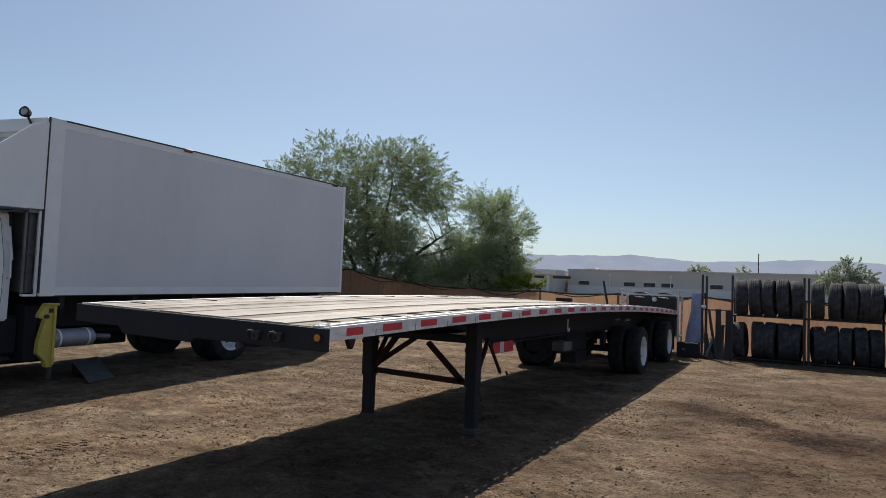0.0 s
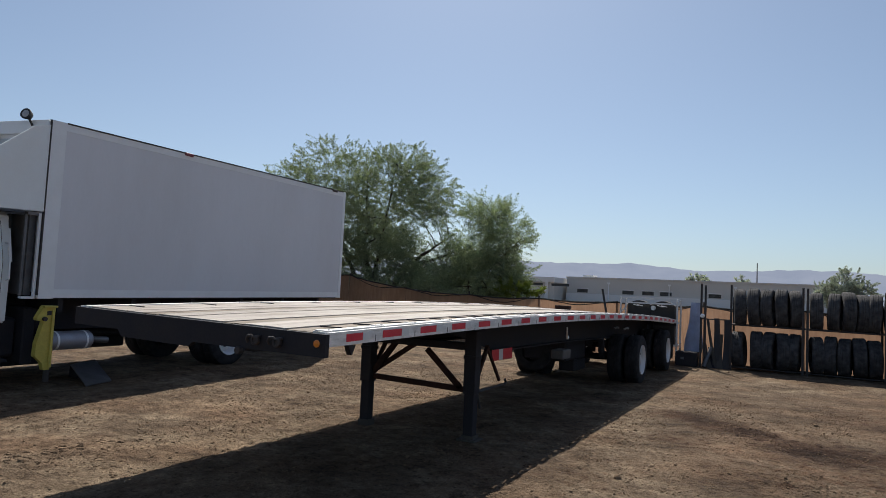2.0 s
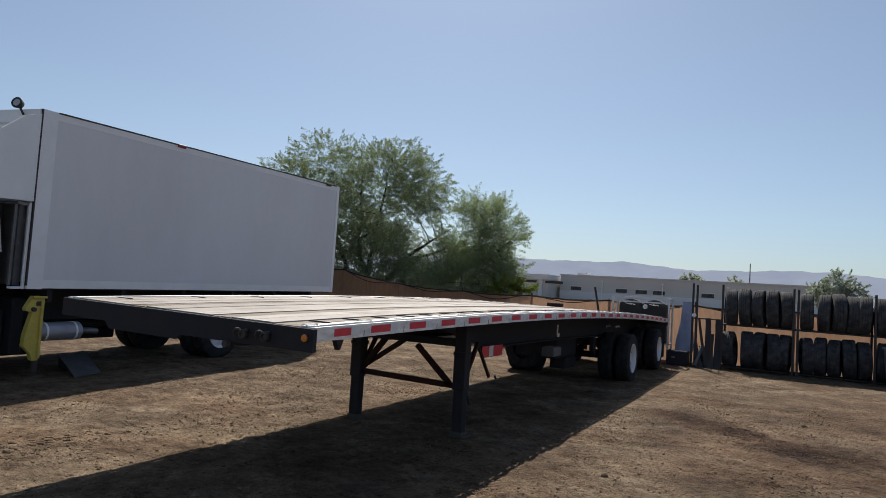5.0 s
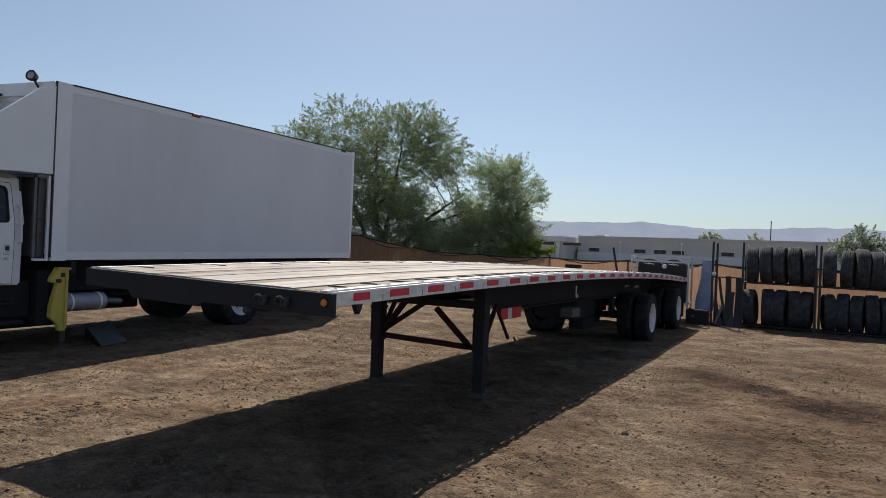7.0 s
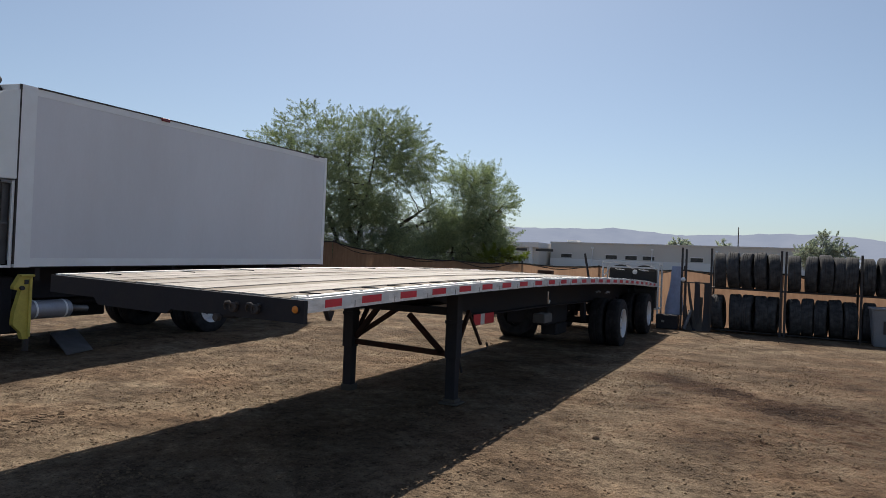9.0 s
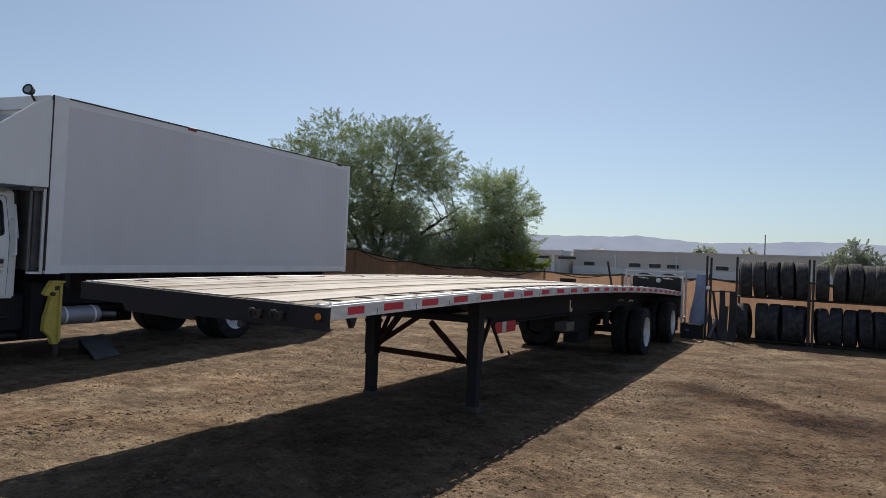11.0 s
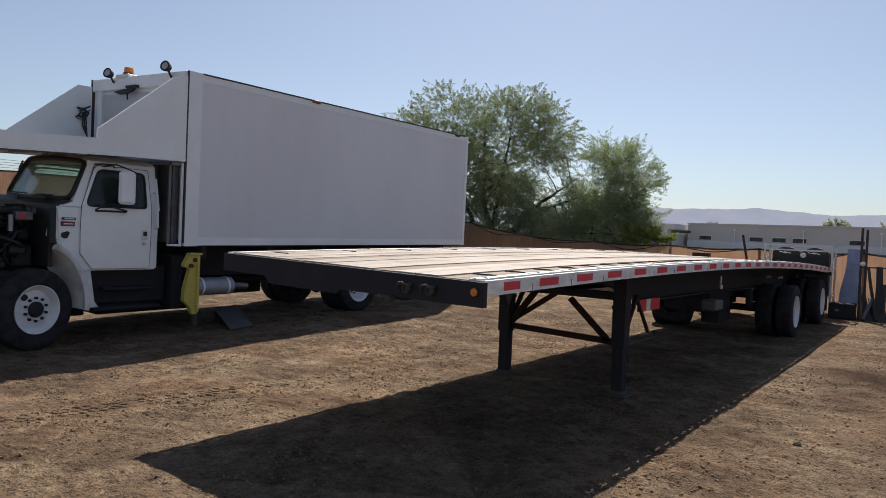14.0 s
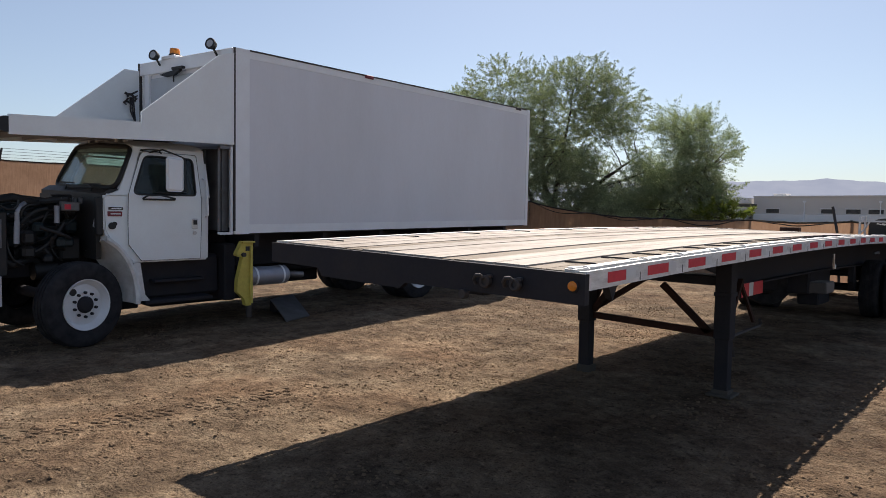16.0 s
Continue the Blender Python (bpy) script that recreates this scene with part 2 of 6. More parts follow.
BOXWHITE = worn("box_body_white", (0.74, 0.745, 0.79), (0.66, 0.66, 0.69), 0.42, 0, 30, 0.7, 0.8, 0.06, stretch=(1, 1, 0.35), speck=0.12)
TRIM = worn("box_trim_white", (0.86, 0.875, 0.9), (0.74, 0.745, 0.755), 0.45, 0.0, 60, 2, 0.6, 0.1, speck=0.12)
WHITE = worn("truck_white_paint", (0.85, 0.88, 0.89), (0.77, 0.78, 0.78), 0.32, 0, 40, 1.6, 0.7, 0.05, speck=0.12)
GREYDOOR = worn("grey_roller_door", (0.5, 0.53, 0.56), (0.42, 0.43, 0.45), 0.5, 0.1, 40, 2, 0.6, 0.1, speck=0.12)
FENDER = worn("dusty_white_fender", (0.78, 0.78, 0.78), (0.42, 0.4, 0.37), 0.55, 0, 40, 4, 0.8, 0.2, speck=0.12)
YELLOW = worn("yellow_jack_paint", (0.62, 0.52, 0.1), (0.4, 0.3, 0.07), 0.55, 0, 50, 5, 0.7, 0.2)
ENGINE = worn("oily_engine_iron", (0.016, 0.016, 0.018), (0.035, 0.03, 0.026), 0.5, 0.1, 30, 5, 0.9, 0.5)
TEAL = worn("blue_green_engine_paint", (0.01, 0.024, 0.03), (0.02, 0.02, 0.02), 0.5, 0.1, 30, 5, 0.8, 0.4)
CHROME = worn("scuffed_chrome", (0.7, 0.7, 0.72), (0.4, 0.4, 0.4), 0.25, 0.9, 50, 4, 0.5, 0.1)
TANK = worn("brushed_tank", (0.36, 0.37, 0.42), (0.24, 0.24, 0.26), 0.5, 0.5, 70, 3, 0.5, 0.15)
BUMPER = worn("grey_bumper_paint", (0.5, 0.5, 0.53), (0.28, 0.27, 0.26), 0.45, 0.2, 50, 3, 0.6, 0.15, speck=0.12)
DARKPLASTIC = worn("black_trim_rubber", (0.015, 0.015, 0.016), (0.03, 0.03, 0.03), 0.6, 0, 60, 5, 0.5, 0.1)
INTERIOR = worn("cab_interior_grey", (0.03, 0.032, 0.034), (0.02, 0.02, 0.02), 0.8, 0, 40, 3, 0.5, 0.1)
BRIGHT_PATCH = worn("pale_green_vinyl", (0.62, 0.72, 0.66), (0.5, 0.57, 0.53), 0.6, 0, 40, 3, 0.5, 0.1, speck=0.12)
UNDERSIDE = worn("dusty_grey_underside", (0.3, 0.31, 0.33), (0.2, 0.2, 0.2), 0.7, 0, 40, 2, 0.6, 0.15)
MAROON = worn("maroon_badge", (0.22, 0.03, 0.04), (0.15, 0.02, 0.03), 0.4, 0, 50, 5, 0.4, 0.1)
GLASS = glass_material("clear_glass", (0.87, 0.95, 0.91), dust_sheen=0.2)
TINT = glass_material("tinted_glass", (0.3, 0.34, 0.35), dust_sheen=0.05)
LENS = worn("clear_lamp_lens", (0.4, 0.42, 0.44), (0.3, 0.3, 0.3), 0.12, 0, 30, 4, 0.3, 0.1)
SCREEN = screen_material()
ROPE = worn("black_binding_cord", (0.012, 0.012, 0.012), (0.03, 0.03, 0.03), 0.8)
POST = worn("dark_steel_post", (0.05, 0.049, 0.052), (0.085, 0.06, 0.048), 0.65, 0.3, 50, 4, 0.7, 0.3)
GALV = worn("galvanised_tube", (0.68, 0.69, 0.71), (0.5, 0.5, 0.5), 0.4, 0.25, 60, 4, 0.6, 0.2)
BLUEPLASTIC = worn("faded_blue_grey_panel", (0.4, 0.44, 0.6), (0.22, 0.24, 0.33), 0.5, 0, 40, 3, 0.7, 0.15)
BARREL = worn("blue_drum_plastic", (0.02, 0.08, 0.25), (0.02, 0.05, 0.14), 0.45)
BIN = worn("grey_bin_plastic", (0.2, 0.21, 0.235), (0.15, 0.15, 0.165), 0.55, 0, 40, 3, 0.6, 0.1)
BARK = worn("grey_brown_bark", (0.07, 0.05, 0.038), (0.03, 0.022, 0.018), 0.9, 0, 25, 5, 0.8, 0.8, (1, 1, 0.3))
LEAF = leaf_material("feathery_leaf", (0.05, 0.08, 0.066), (0.46, 0.5, 0.29), 0.38)
LEAF_LIGHT = leaf_material("light_feathery_leaf", (0.09, 0.13, 0.095), (0.52, 0.56, 0.33), 0.42)
# far foliage paled towards grey: the air's haze is put into its colour
LEAF_HAZE = leaf_material("far_leaf", (0.31, 0.33, 0.3), (0.46, 0.47, 0.42), 0.42)
LEAF_YEL = leaf_material("yellow_green_leaf", (0.13, 0.17, 0.03), (0.24, 0.26, 0.06))
STUCCO = worn("grey_stucco_wall", (0.62, 0.6, 0.57), (0.55, 0.53, 0.5), 0.9, 0, 3, 0.1, 0.6, 0.1, speck=0.12)
STUCCO_LIGHT = worn("pale_stucco_wall", (0.78, 0.77, 0.77), (0.7, 0.69, 0.68), 0.9, 0, 3, 0.1, 0.6, 0.1, speck=0.12)
DARKGLASS = worn("dark_window", (0.025, 0.027, 0.032), (0.02, 0.02, 0.02), 0.25, 0, 3, 0.3, 0.4, 0.0)
# the range emits pale blue-grey: haze painted into its colour
MOUNTAIN = glow_haze_material("hazy_mountain", (0.335, 0.353, 0.435), 0.78)


# ---- mesh helpers ----
def box(bm, x0, x1, y0, y1, z0, z1, bevel=0.0):
    made = bmesh.ops.create_cube(bm, size=1.0, matrix=Matrix.Translation(((x0 + x1) / 2, (y0 + y1) / 2, (z0 + z1) / 2)) @ Matrix.Diagonal((abs(x1 - x0), abs(y1 - y0), abs(z1 - z0), 1)))
    if bevel:
        es = {e for v in made["verts"] for e in v.link_edges}
        bmesh.ops.bevel(bm, geom=list(es), offset=bevel, segments=1, affect="EDGES")
    return bm


def bar(bm, a, b, w, h=None, up=(0, 0, 1)):
    """A square bar from a to b, w wide and h high."""
    a, b, h = Vector(a), Vector(b), h or w
    d = b - a
    x = d.cross(Vector(up))
    x = x.normalized() if x.length > 1e-5 else Vector((1, 0, 0))
    z = x.cross(d).normalized()
    m = Matrix((x, d.normalized(), z)).transposed().to_4x4()
    m.translation = (a + b) / 2
    bmesh.ops.create_cube(bm, size=1.0, matrix=m @ Matrix.Diagonal((w, d.length, h, 1)))
    return bm


def rod(bm, a, b, r, r2=None, seg=10, caps=True):
    a, b = Vector(a), Vector(b)
    q = (b - a).to_track_quat("Z", "Y").to_matrix().to_4x4()
    q.translation = (a + b) / 2
    bmesh.ops.create_cone(bm, cap_ends=caps, segments=seg, radius1=r, radius2=r if r2 is None else r2, depth=(b - a).length, matrix=q)
    return bm


def tube(bm, pts, r, seg=8):
    """A round tube through the points; r a number or one radius a point."""
    pts = [Vector(p) for p in pts]
    rs = r if isinstance(r, (list, tuple)) else [r] * len(pts)
    rings = []
    for k, p in enumerate(pts):
        d = (pts[min(k + 1, len(pts) - 1)] - pts[max(k - 1, 0)]).normalized()
        x = d.orthogonal().normalized() if k == 0 else (last - d * last.dot(d)).normalized()
        last = x
        y = d.cross(x)
        rings.append([bm.verts.new(p + (x * math.cos(6.28318 * s / seg) + y * math.sin(6.28318 * s / seg)) * rs[k]) for s in range(seg)])
    for a, b in zip(rings, rings[1:]):
        for s in range(seg):
            bm.faces.new((a[s], a[(s + 1) % seg], b[(s + 1) % seg], b[s]))
    bm.faces.new(rings[0][::-1])
    bm.faces.new(rings[-1])
    return bm


def prism(bm, pts, axis, a, b):
    """A flat outline of (p, q) points drawn out along the axis from a to b. Axis x: (y, z); y: (x, z); z: (x, y)."""
    put = {"x": lambda p, q, t: (t, p, q), "y": lambda p, q, t: (p, t, q), "z": lambda p, q, t: (p, q, t)}[axis]
    lo, hi = [bm.verts.new(put(p, q, a)) for p, q in pts], [bm.verts.new(put(p, q, b)) for p, q in pts]
    n = len(pts)
    bm.faces.new(lo)
    bm.faces.new(hi[::-1])
    for k in range(n):
        bm.faces.new((lo[k], hi[k], hi[(k + 1) % n], lo[(k + 1) % n]))
    bmesh.ops.recalc_face_normals(bm, faces=bm.faces[:])
    return bm


def lathe(bm, profile, seg=32, axis="x", at=(0, 0, 0), closed=False, caps=True):
    """A profile of (along, radius) points turned round an axis."""
    rings = []
    for t, r in profile:
        ring = []
        for s in range(seg):
            c, q = r * math.cos(6.28318530718 * s / seg), r * math.sin(6.28318530718 * s / seg)
            p = {"x": (t, c, q), "y": (c, t, q), "z": (c, q, t)}[axis]
            ring.append(bm.verts.new((p[0] + at[0], p[1] + at[1], p[2] + at[2])))
        rings.append(ring)
    pairs = list(zip(rings, rings[1:])) + ([(rings[-1], rings[0])] if closed else [])
    for a, b in pairs:
        for s in range(seg):
            bm.faces.new((a[s], a[(s + 1) % seg], b[(s + 1) % seg], b[s]))
    if caps and not closed:
        for ring in (rings[0], rings[-1]):
            if (ring[0].co - ring[seg // 2].co).length > 1e-4:
                bm.faces.new(ring)
    bmesh.ops.recalc_face_normals(bm, faces=bm.faces[:])
    return bm


def to_mesh(name, bm, mat, smooth=35):
    me = bpy.data.meshes.new(name)
    bm.to_mesh(me)
    bm.free()
    me.materials.append(mat)
    if smooth:
        me.shade_smooth()
        me.set_sharp_from_angle(angle=radians(smooth))
    return me


def part(name, bm, mat, parent=None, label="", smooth=35):
    """One mesh object, under a thing or under a part."""
    ob = new(name, bm if isinstance(bm, bpy.types.Mesh) else to_mesh(name, bm, mat, smooth))
    ob.parent = parent
    if label:
        ob["label"] = label
    return ob


def thing(name, label, category, group="", at=(0, 0, 0), turn=0.0):
    ob = new(name)
    ob.empty_display_size = 0.2
    ob.matrix_world = pose(*at, 0, 0, turn)
    return tagged(ob, label, category, group)


def B():
    return bmesh.new()


def fuzz(x, y, s, seed=0.0):
    return noise.noise(Vector((x * s, y * s, seed)))


# ---- ground ----
def ground_z(x, y):
    rise = 0.016 * max(0.0, min(-8 - x, 37)) if x < -8 else 0.0
    s = max(0.0, min(1.0, (-3.4 - x) / 2.4))
    dip = 0.05 * max(0.0, min(1.0, (-3.6 - x) / 1.2)) * max(0.0, min(1.0, (2.6 - y) / 2.0)) * max(0.0, min(1.0, (x + 14) / 4))
    return rise - dip + 0.0137 * max(0.0, min(y - 3, 8)) * s * s * (3 - 2 * s) * max(0.0, min(1.0, (15 - y) / 4))


def surface_z(x, y):
    """Height of the trodden surface: long swells, lumps, and crumbly patches."""
    z = ground_z(x, y)
    d = math.hypot(x, y - 2)
    if d > 40:
        return z
    w = 1.0 if d < 12 else max(0.25, 1 - (d - 12) / 28)
    h = 0.014 * fuzz(x, y, 0.55) + 0.006 * fuzz(x, y, 1.9, 3.0) + 0.008 * fuzz(x, y, 4.6, 7.0)
    if d < 14:
        crumbly = max(0.0, min(1.0, 0.45 + 1.6 * fuzz(x, y, 0.9, 5.0)))
        h += 0.026 * crumbly * max(-0.3, fuzz(x, y, 8.0, 9.0)) + 0.02 * crumbly * max(0.0, fuzz(x * 0.8, y, 16.0, 2.0)) - 0.01 * max(0.0, fuzz(x * 1.4 + y * 0.5, y, 3.1, 6.0) - 0.22)
    return z + w * h * (0.5 if abs(x + 3.34 - 0.16 * y) < 0.2 and -2.3 < y < 1.3 else 1.0)


def tread_marks():
    """Crisp lug prints that a tractor tyre pressed up along its track."""
    rng = random.Random(6)
    bm = B()
    for k in range(40):
        y = -2.1 + k * 0.075
        for row in range(3):
            if rng.random() < 0.15 + 0.4 * max(0.0, y):
                continue
            cx = -3.34 + 0.16 * y + (row - 1) * 0.095 + rng.uniform(-0.01, 0.01)
            yy = y + 0.025 * row + rng.uniform(-0.006, 0.006)
            a, e = Vector((cx - 0.03, yy - 0.02, 0)), Vector((cx + 0.03, yy + 0.02, 0))
            for q in (a, e):
                q.z = surface_z(q.x, q.y) + rng.uniform(-0.01, -0.002)
            bar(bm, a, e, 0.034, 0.03)
    bmesh.ops.bevel(bm, geom=bm.edges[:], offset=0.008, segments=1, affect="EDGES")
    tagged(part("tread_marks", bm, DIRT, None), "rows of pressed tractor tyre lug prints in the dirt", "tyre marks", kind="stuff")


def ground_sheet():
    def lines(lo, hi, step, far):
        inner = list(np.arange(lo, hi, step))
        out, d = [], step
        p = inner[-1]
        while p < far:
            d *= 1.13
            p += d
            out.append(p)
        low, d, p = [], step, inner[0]
        while p > -far:
            d *= 1.13
            p -= d
            low.append(p)
        return low[::-1] + inner + out

    xs, ys = lines(-5.8, 3.0, 0.027, 4600), lines(-2.6, 5.0, 0.027, 4600)
    verts = []
    for y in ys:
        for x in xs:
            verts.append((x, y, surface_z(x, y)))
    nx = len(xs)
    faces = [(j * nx + i, j * nx + i + 1, (j + 1) * nx + i + 1, (j + 1) * nx + i) for j in range(len(ys) - 1) for i in range(nx - 1)]
    me = bpy.data.meshes.new("ground")
    me.from_pydata(verts, [], faces)
    me.materials.append(DIRT)
    me.shade_smooth()
    return tagged(new("ground", me), "bare brown dirt yard with clods and tyre marks", "ground", kind="structure")


ground_sheet()
tread_marks()


def clods():
    rng = random.Random(4)
    verts, faces = [], []
    for k in range(66000):
        if k < 52000:
            x, y = rng.uniform(-7.5, 3.4), rng.uniform(-3.0, 9)
        else:
            x, y = rng.uniform(-9, 7), rng.uniform(5, 15)
        if fuzz(x, y, 0.8, 4.0) + 0.7 * fuzz(x, y, 2.5, 8.0) < rng.uniform(-0.35, 0.5):
            continue
        r = 0.003 + 0.0135 * rng.random() ** 2.6 + (0.02 * rng.random() if rng.random() < 0.004 else 0)
        z = surface_z(x, y)
        o, tw = len(verts), rng.uniform(0, 6.3)
        for s in range(5):
            rr = r * rng.uniform(0.75, 1.3)
            verts.append((x + rr * math.cos(tw + s * 1.257), y + rr * math.sin(tw + s * 1.257), z + r * rng.uniform(-0.2, 0.35)))
        for s in range(5):
            rr, a = r * rng.uniform(0.5, 0.95), tw + 0.5 + s * 1.257
            verts.append((x + rr * math.cos(a), y + rr * math.sin(a), z + r * rng.uniform(0.45, 0.85)))
        verts.append((x + rng.uniform(-.3, .3) * r, y + rng.uniform(-.3, .3) * r, z + r * rng.uniform(0.75, 1.05)))
        faces += [(o + s, o + (s + 1) % 5, o + 5 + s) for s in range(5)] + [(o + (s + 1) % 5, o + 5 + (s + 1) % 5, o + 5 + s) for s in range(5)]
        faces += [(o + 5 + s, o + 5 + (s + 1) % 5, o + 10) for s in range(5)]
    me = bpy.data.meshes.new("dirt_clods")
    me.from_pydata(verts, [], faces)
    me.materials.append(CLOD)
    tagged(new("dirt_clods", me), "small brown dirt clods and pebbles on the ground", "pebbles", kind="stuff")


clods()


# ---- wheels ----
TYRE_PROFILE = [(-0.12, 0.295), (-0.135, 0.33), (-0.142, 0.40), (-0.135, 0.455), (-0.118, 0.487), (-0.1, 0.497), (-0.066, 0.4995), (-0.063, 0.487), (-0.052, 0.487), (-0.049, 0.5), (-0.018, 0.5), (-0.015, 0.487),
                (-0.004, 0.487), (0.0, 0.5), (0.033, 0.5), (0.036, 0.487), (0.047, 0.487), (0.05, 0.4995), (0.1, 0.497), (0.118, 0.487), (0.135, 0.455), (0.142, 0.40), (0.135, 0.33), (0.12, 0.295)]


def tyre_mesh(radius=0.5, width=1.0, seg=40):
    k = radius / 0.5
    bm = B()
    lathe(bm, [(t * width, r * k) for t, r in TYRE_PROFILE], seg, "x", closed=True)
    return to_mesh("tyre", bm, RUBBER, 30)


TYRE = tyre_mesh()


def rim_mesh(mat, dish):
    """A disc wheel seen from +x; dish: how far its face lies behind the flange."""
    bm = B()
    lathe(bm, [(0.125, 0.30), (0.14, 0.30), (0.138, 0.288), (0.11, 0.275), (0.1, 0.262), (0.13 - dish, 0.235), (0.145 - dish, 0.16), (0.15 - dish, 0.12), (0.15 - dish, 0.02), (0.12 - dish, 0.0005)], 40, caps=False)
    lathe(bm, [(0.125, 0.30), (0.06, 0.28), (-0.1, 0.28), (-0.13, 0.3)], 40, caps=False)
    return to_mesh("wheel", bm, mat, 30)


def wheel(parent, at, side, mat, dish, nuts=True, hubcap=BLACK):
    """A disc wheel with its tyre; side +1: its face looks to +x."""
    w = part("wheel", rim_mesh(mat, dish), mat, parent, "painted steel disc wheel")
    w.matrix_local = pose(*at, 0, 0, 0 if side > 0 else 180)
    part("tyre", TYRE, RUBBER, w)
    bm = B()
    lathe(bm, [(0.1 - dish, 0.1), (0.17 - dish, 0.098), (0.19 - dish, 0.085), (0.2 - dish, 0.07), (0.2 - dish, 0.0005)], 20)
    part("hub", bm, hubcap, w, "dark greasy hub")
    if nuts:
        for k in range(10):
            a = 0.314 + k * 0.6283
            bm = B()
            rod(bm, (0.145 - dish, 0.142 * math.cos(a), 0.142 * math.sin(a)), (0.178 - dish, 0.142 * math.cos(a), 0.142 * math.sin(a)), 0.017, seg=6)
            part("lug_nut", bm, BLACK, w)
        for a in (2.3,):
            bm = B()
            rod(bm, (0.125 - dish, 0.205 * math.cos(a), 0.205 * math.sin(a)), (0.143 - dish, 0.205 * math.cos(a), 0.205 * math.sin(a)), 0.042, seg=14)
            part("hand_hole", bm, DARKPLASTIC, w)
    return w


# ---- flatbed trailer ----
LONG, WIDE = 14.12, 2.59


def deck_z(x, y):
    """Height of the arched deck's top, which leans a little."""
    return 1.325 + 0.02993 * y - 0.0027 * y * y - 0.017 * x


trailer = thing("flatbed_trailer", "long arched flatbed trailer with pale wood deck and aluminium rails", "trailer")


def strip(bm, x0, x1, top, bottom, y0=0.0, y1=LONG, steps=28):
    """A long member that follows the arch; top and bottom are offsets from the deck."""
    last = None
    for k in range(steps + 1):
        y = y0 + (y1 - y0) * k / steps
        ring = [bm.verts.new((x, y, deck_z(x, y) + o)) for x, o in ((x0, bottom), (x1, bottom), (x1, top), (x0, top))]
        if last:
            for s in range(4):
                bm.faces.new((last[s], last[(s + 1) % 4], ring[(s + 1) % 4], ring[s]))
        else:
            bm.faces.new(ring)
        last = ring
    bm.faces.new(last[::-1])
    bmesh.ops.recalc_face_normals(bm, faces=bm.faces[:])
    return bm


# deck boards, pale and weathered ones, with dark joints
edges = [-0.125, -0.245, -0.365, -0.57, -0.765, -0.86, -0.955, -1.18, -1.42, -1.655, -1.74, -1.83, -2.03, -2.235, -2.35, -2.465]
tan_boards = {0, 1, 4, 5, 9, 10}
for k in range(len(edges) - 1):
    a, b_ = edges[k], edges[k + 1]
    gap = 0.011 if k in (3, 8, 12) else 0.004
    rng = random.Random(k)
    cuts = [0.012] + ([rng.uniform(3.5, 6.5), rng.uniform(8.5, 11)] if k not in tan_boards else [rng.uniform(5, 9)]) + [LONG - 0.01]
    for c0, c1 in zip(cuts, cuts[1:]):
        drop = -0.004 - 0.004 * rng.random() - (0.005 if k in tan_boards else 0)
        part("deck_board", strip(B(), b_ + gap, a - gap, drop, -0.035, c0 + 0.003, c1 - 0.003, max(4, int((c1 - c0) * 2))), WOOD_TAN if k in tan_boards else WOOD_PALE, trailer, smooth=20)
part("deck_underlay", strip(B(), -2.465, -0.125, -0.037, -0.05), BLACK, trailer)

# side rails: top flange, web, outer rub rail on spacers, so that light falls through the slot
for side in (0, 1):
    def sx(v):
        return -v if side == 0 else v - WIDE
    slot = 0.068 if side == 0 else 0.064
    part("side_rail", strip(B(), min(sx(slot), sx(0.124)), max(sx(slot), sx(0.124)), 0.0, -0.11), ALU, trailer, "extruded aluminium side rail")
    part("rub_rail", strip(B(), min(sx(0.0), sx(0.018)), max(sx(0.0), sx(0.018)), -0.005, -0.1), RAIL, trailer, "flat dull aluminium rub rail")
    for k in range(70):
        y = 0.06 + k * 0.2
        h = deck_z(sx(0.02), y)
        part("rail_spacer", box(B(), min(sx(0.0185), sx(slot - 0.0005)), max(sx(0.0185), sx(slot - 0.0005)), y - 0.024, y + 0.024, h - 0.09, h - 0.012), ALU, trailer)
# bent winch clips and seams along the visible rail
rng = random.Random(8)
for k in range(24):
    y = 0.1 + k * 0.57 + rng.uniform(-0.05, 0.05)
    bm = B()
    h = deck_z(-0.03, y)
    box(bm, -0.12, -0.084, y - 0.06, y + 0.06, h - 0.002, h + 0.007, 0.003)
    tube(bm, [(-0.01, y - 0.03, h + 0.0), (-0.05, y + 0.02, h + 0.008), (-0.1, y + 0.05, h + 0.008)], 0.004, 5)
    part("rail_clip", bm, ALU, trailer, "bent bright aluminium clip")
    y = 0.56 + k * 0.56
    h = deck_z(0, y)
    part("rail_joint", box(B(), 0.0005, 0.003, y - 0.002, y + 0.002, h - 0.096, h - 0.05), STEEL, trailer)
# dark tie-down slots in the outer boards
for side in (0, 1):
    for k in range(34):
        y = 0.35 + k * 0.4
        x0 = -0.15 if side == 0 else -2.25
        if side and k % 2:
            continue
        h = deck_z(x0, y)
        part("tie_slot", box(B(), x0 - 0.19, x0, y - 0.004, y + 0.004, h - 0.008, h + 0.001), BLACK, trailer)
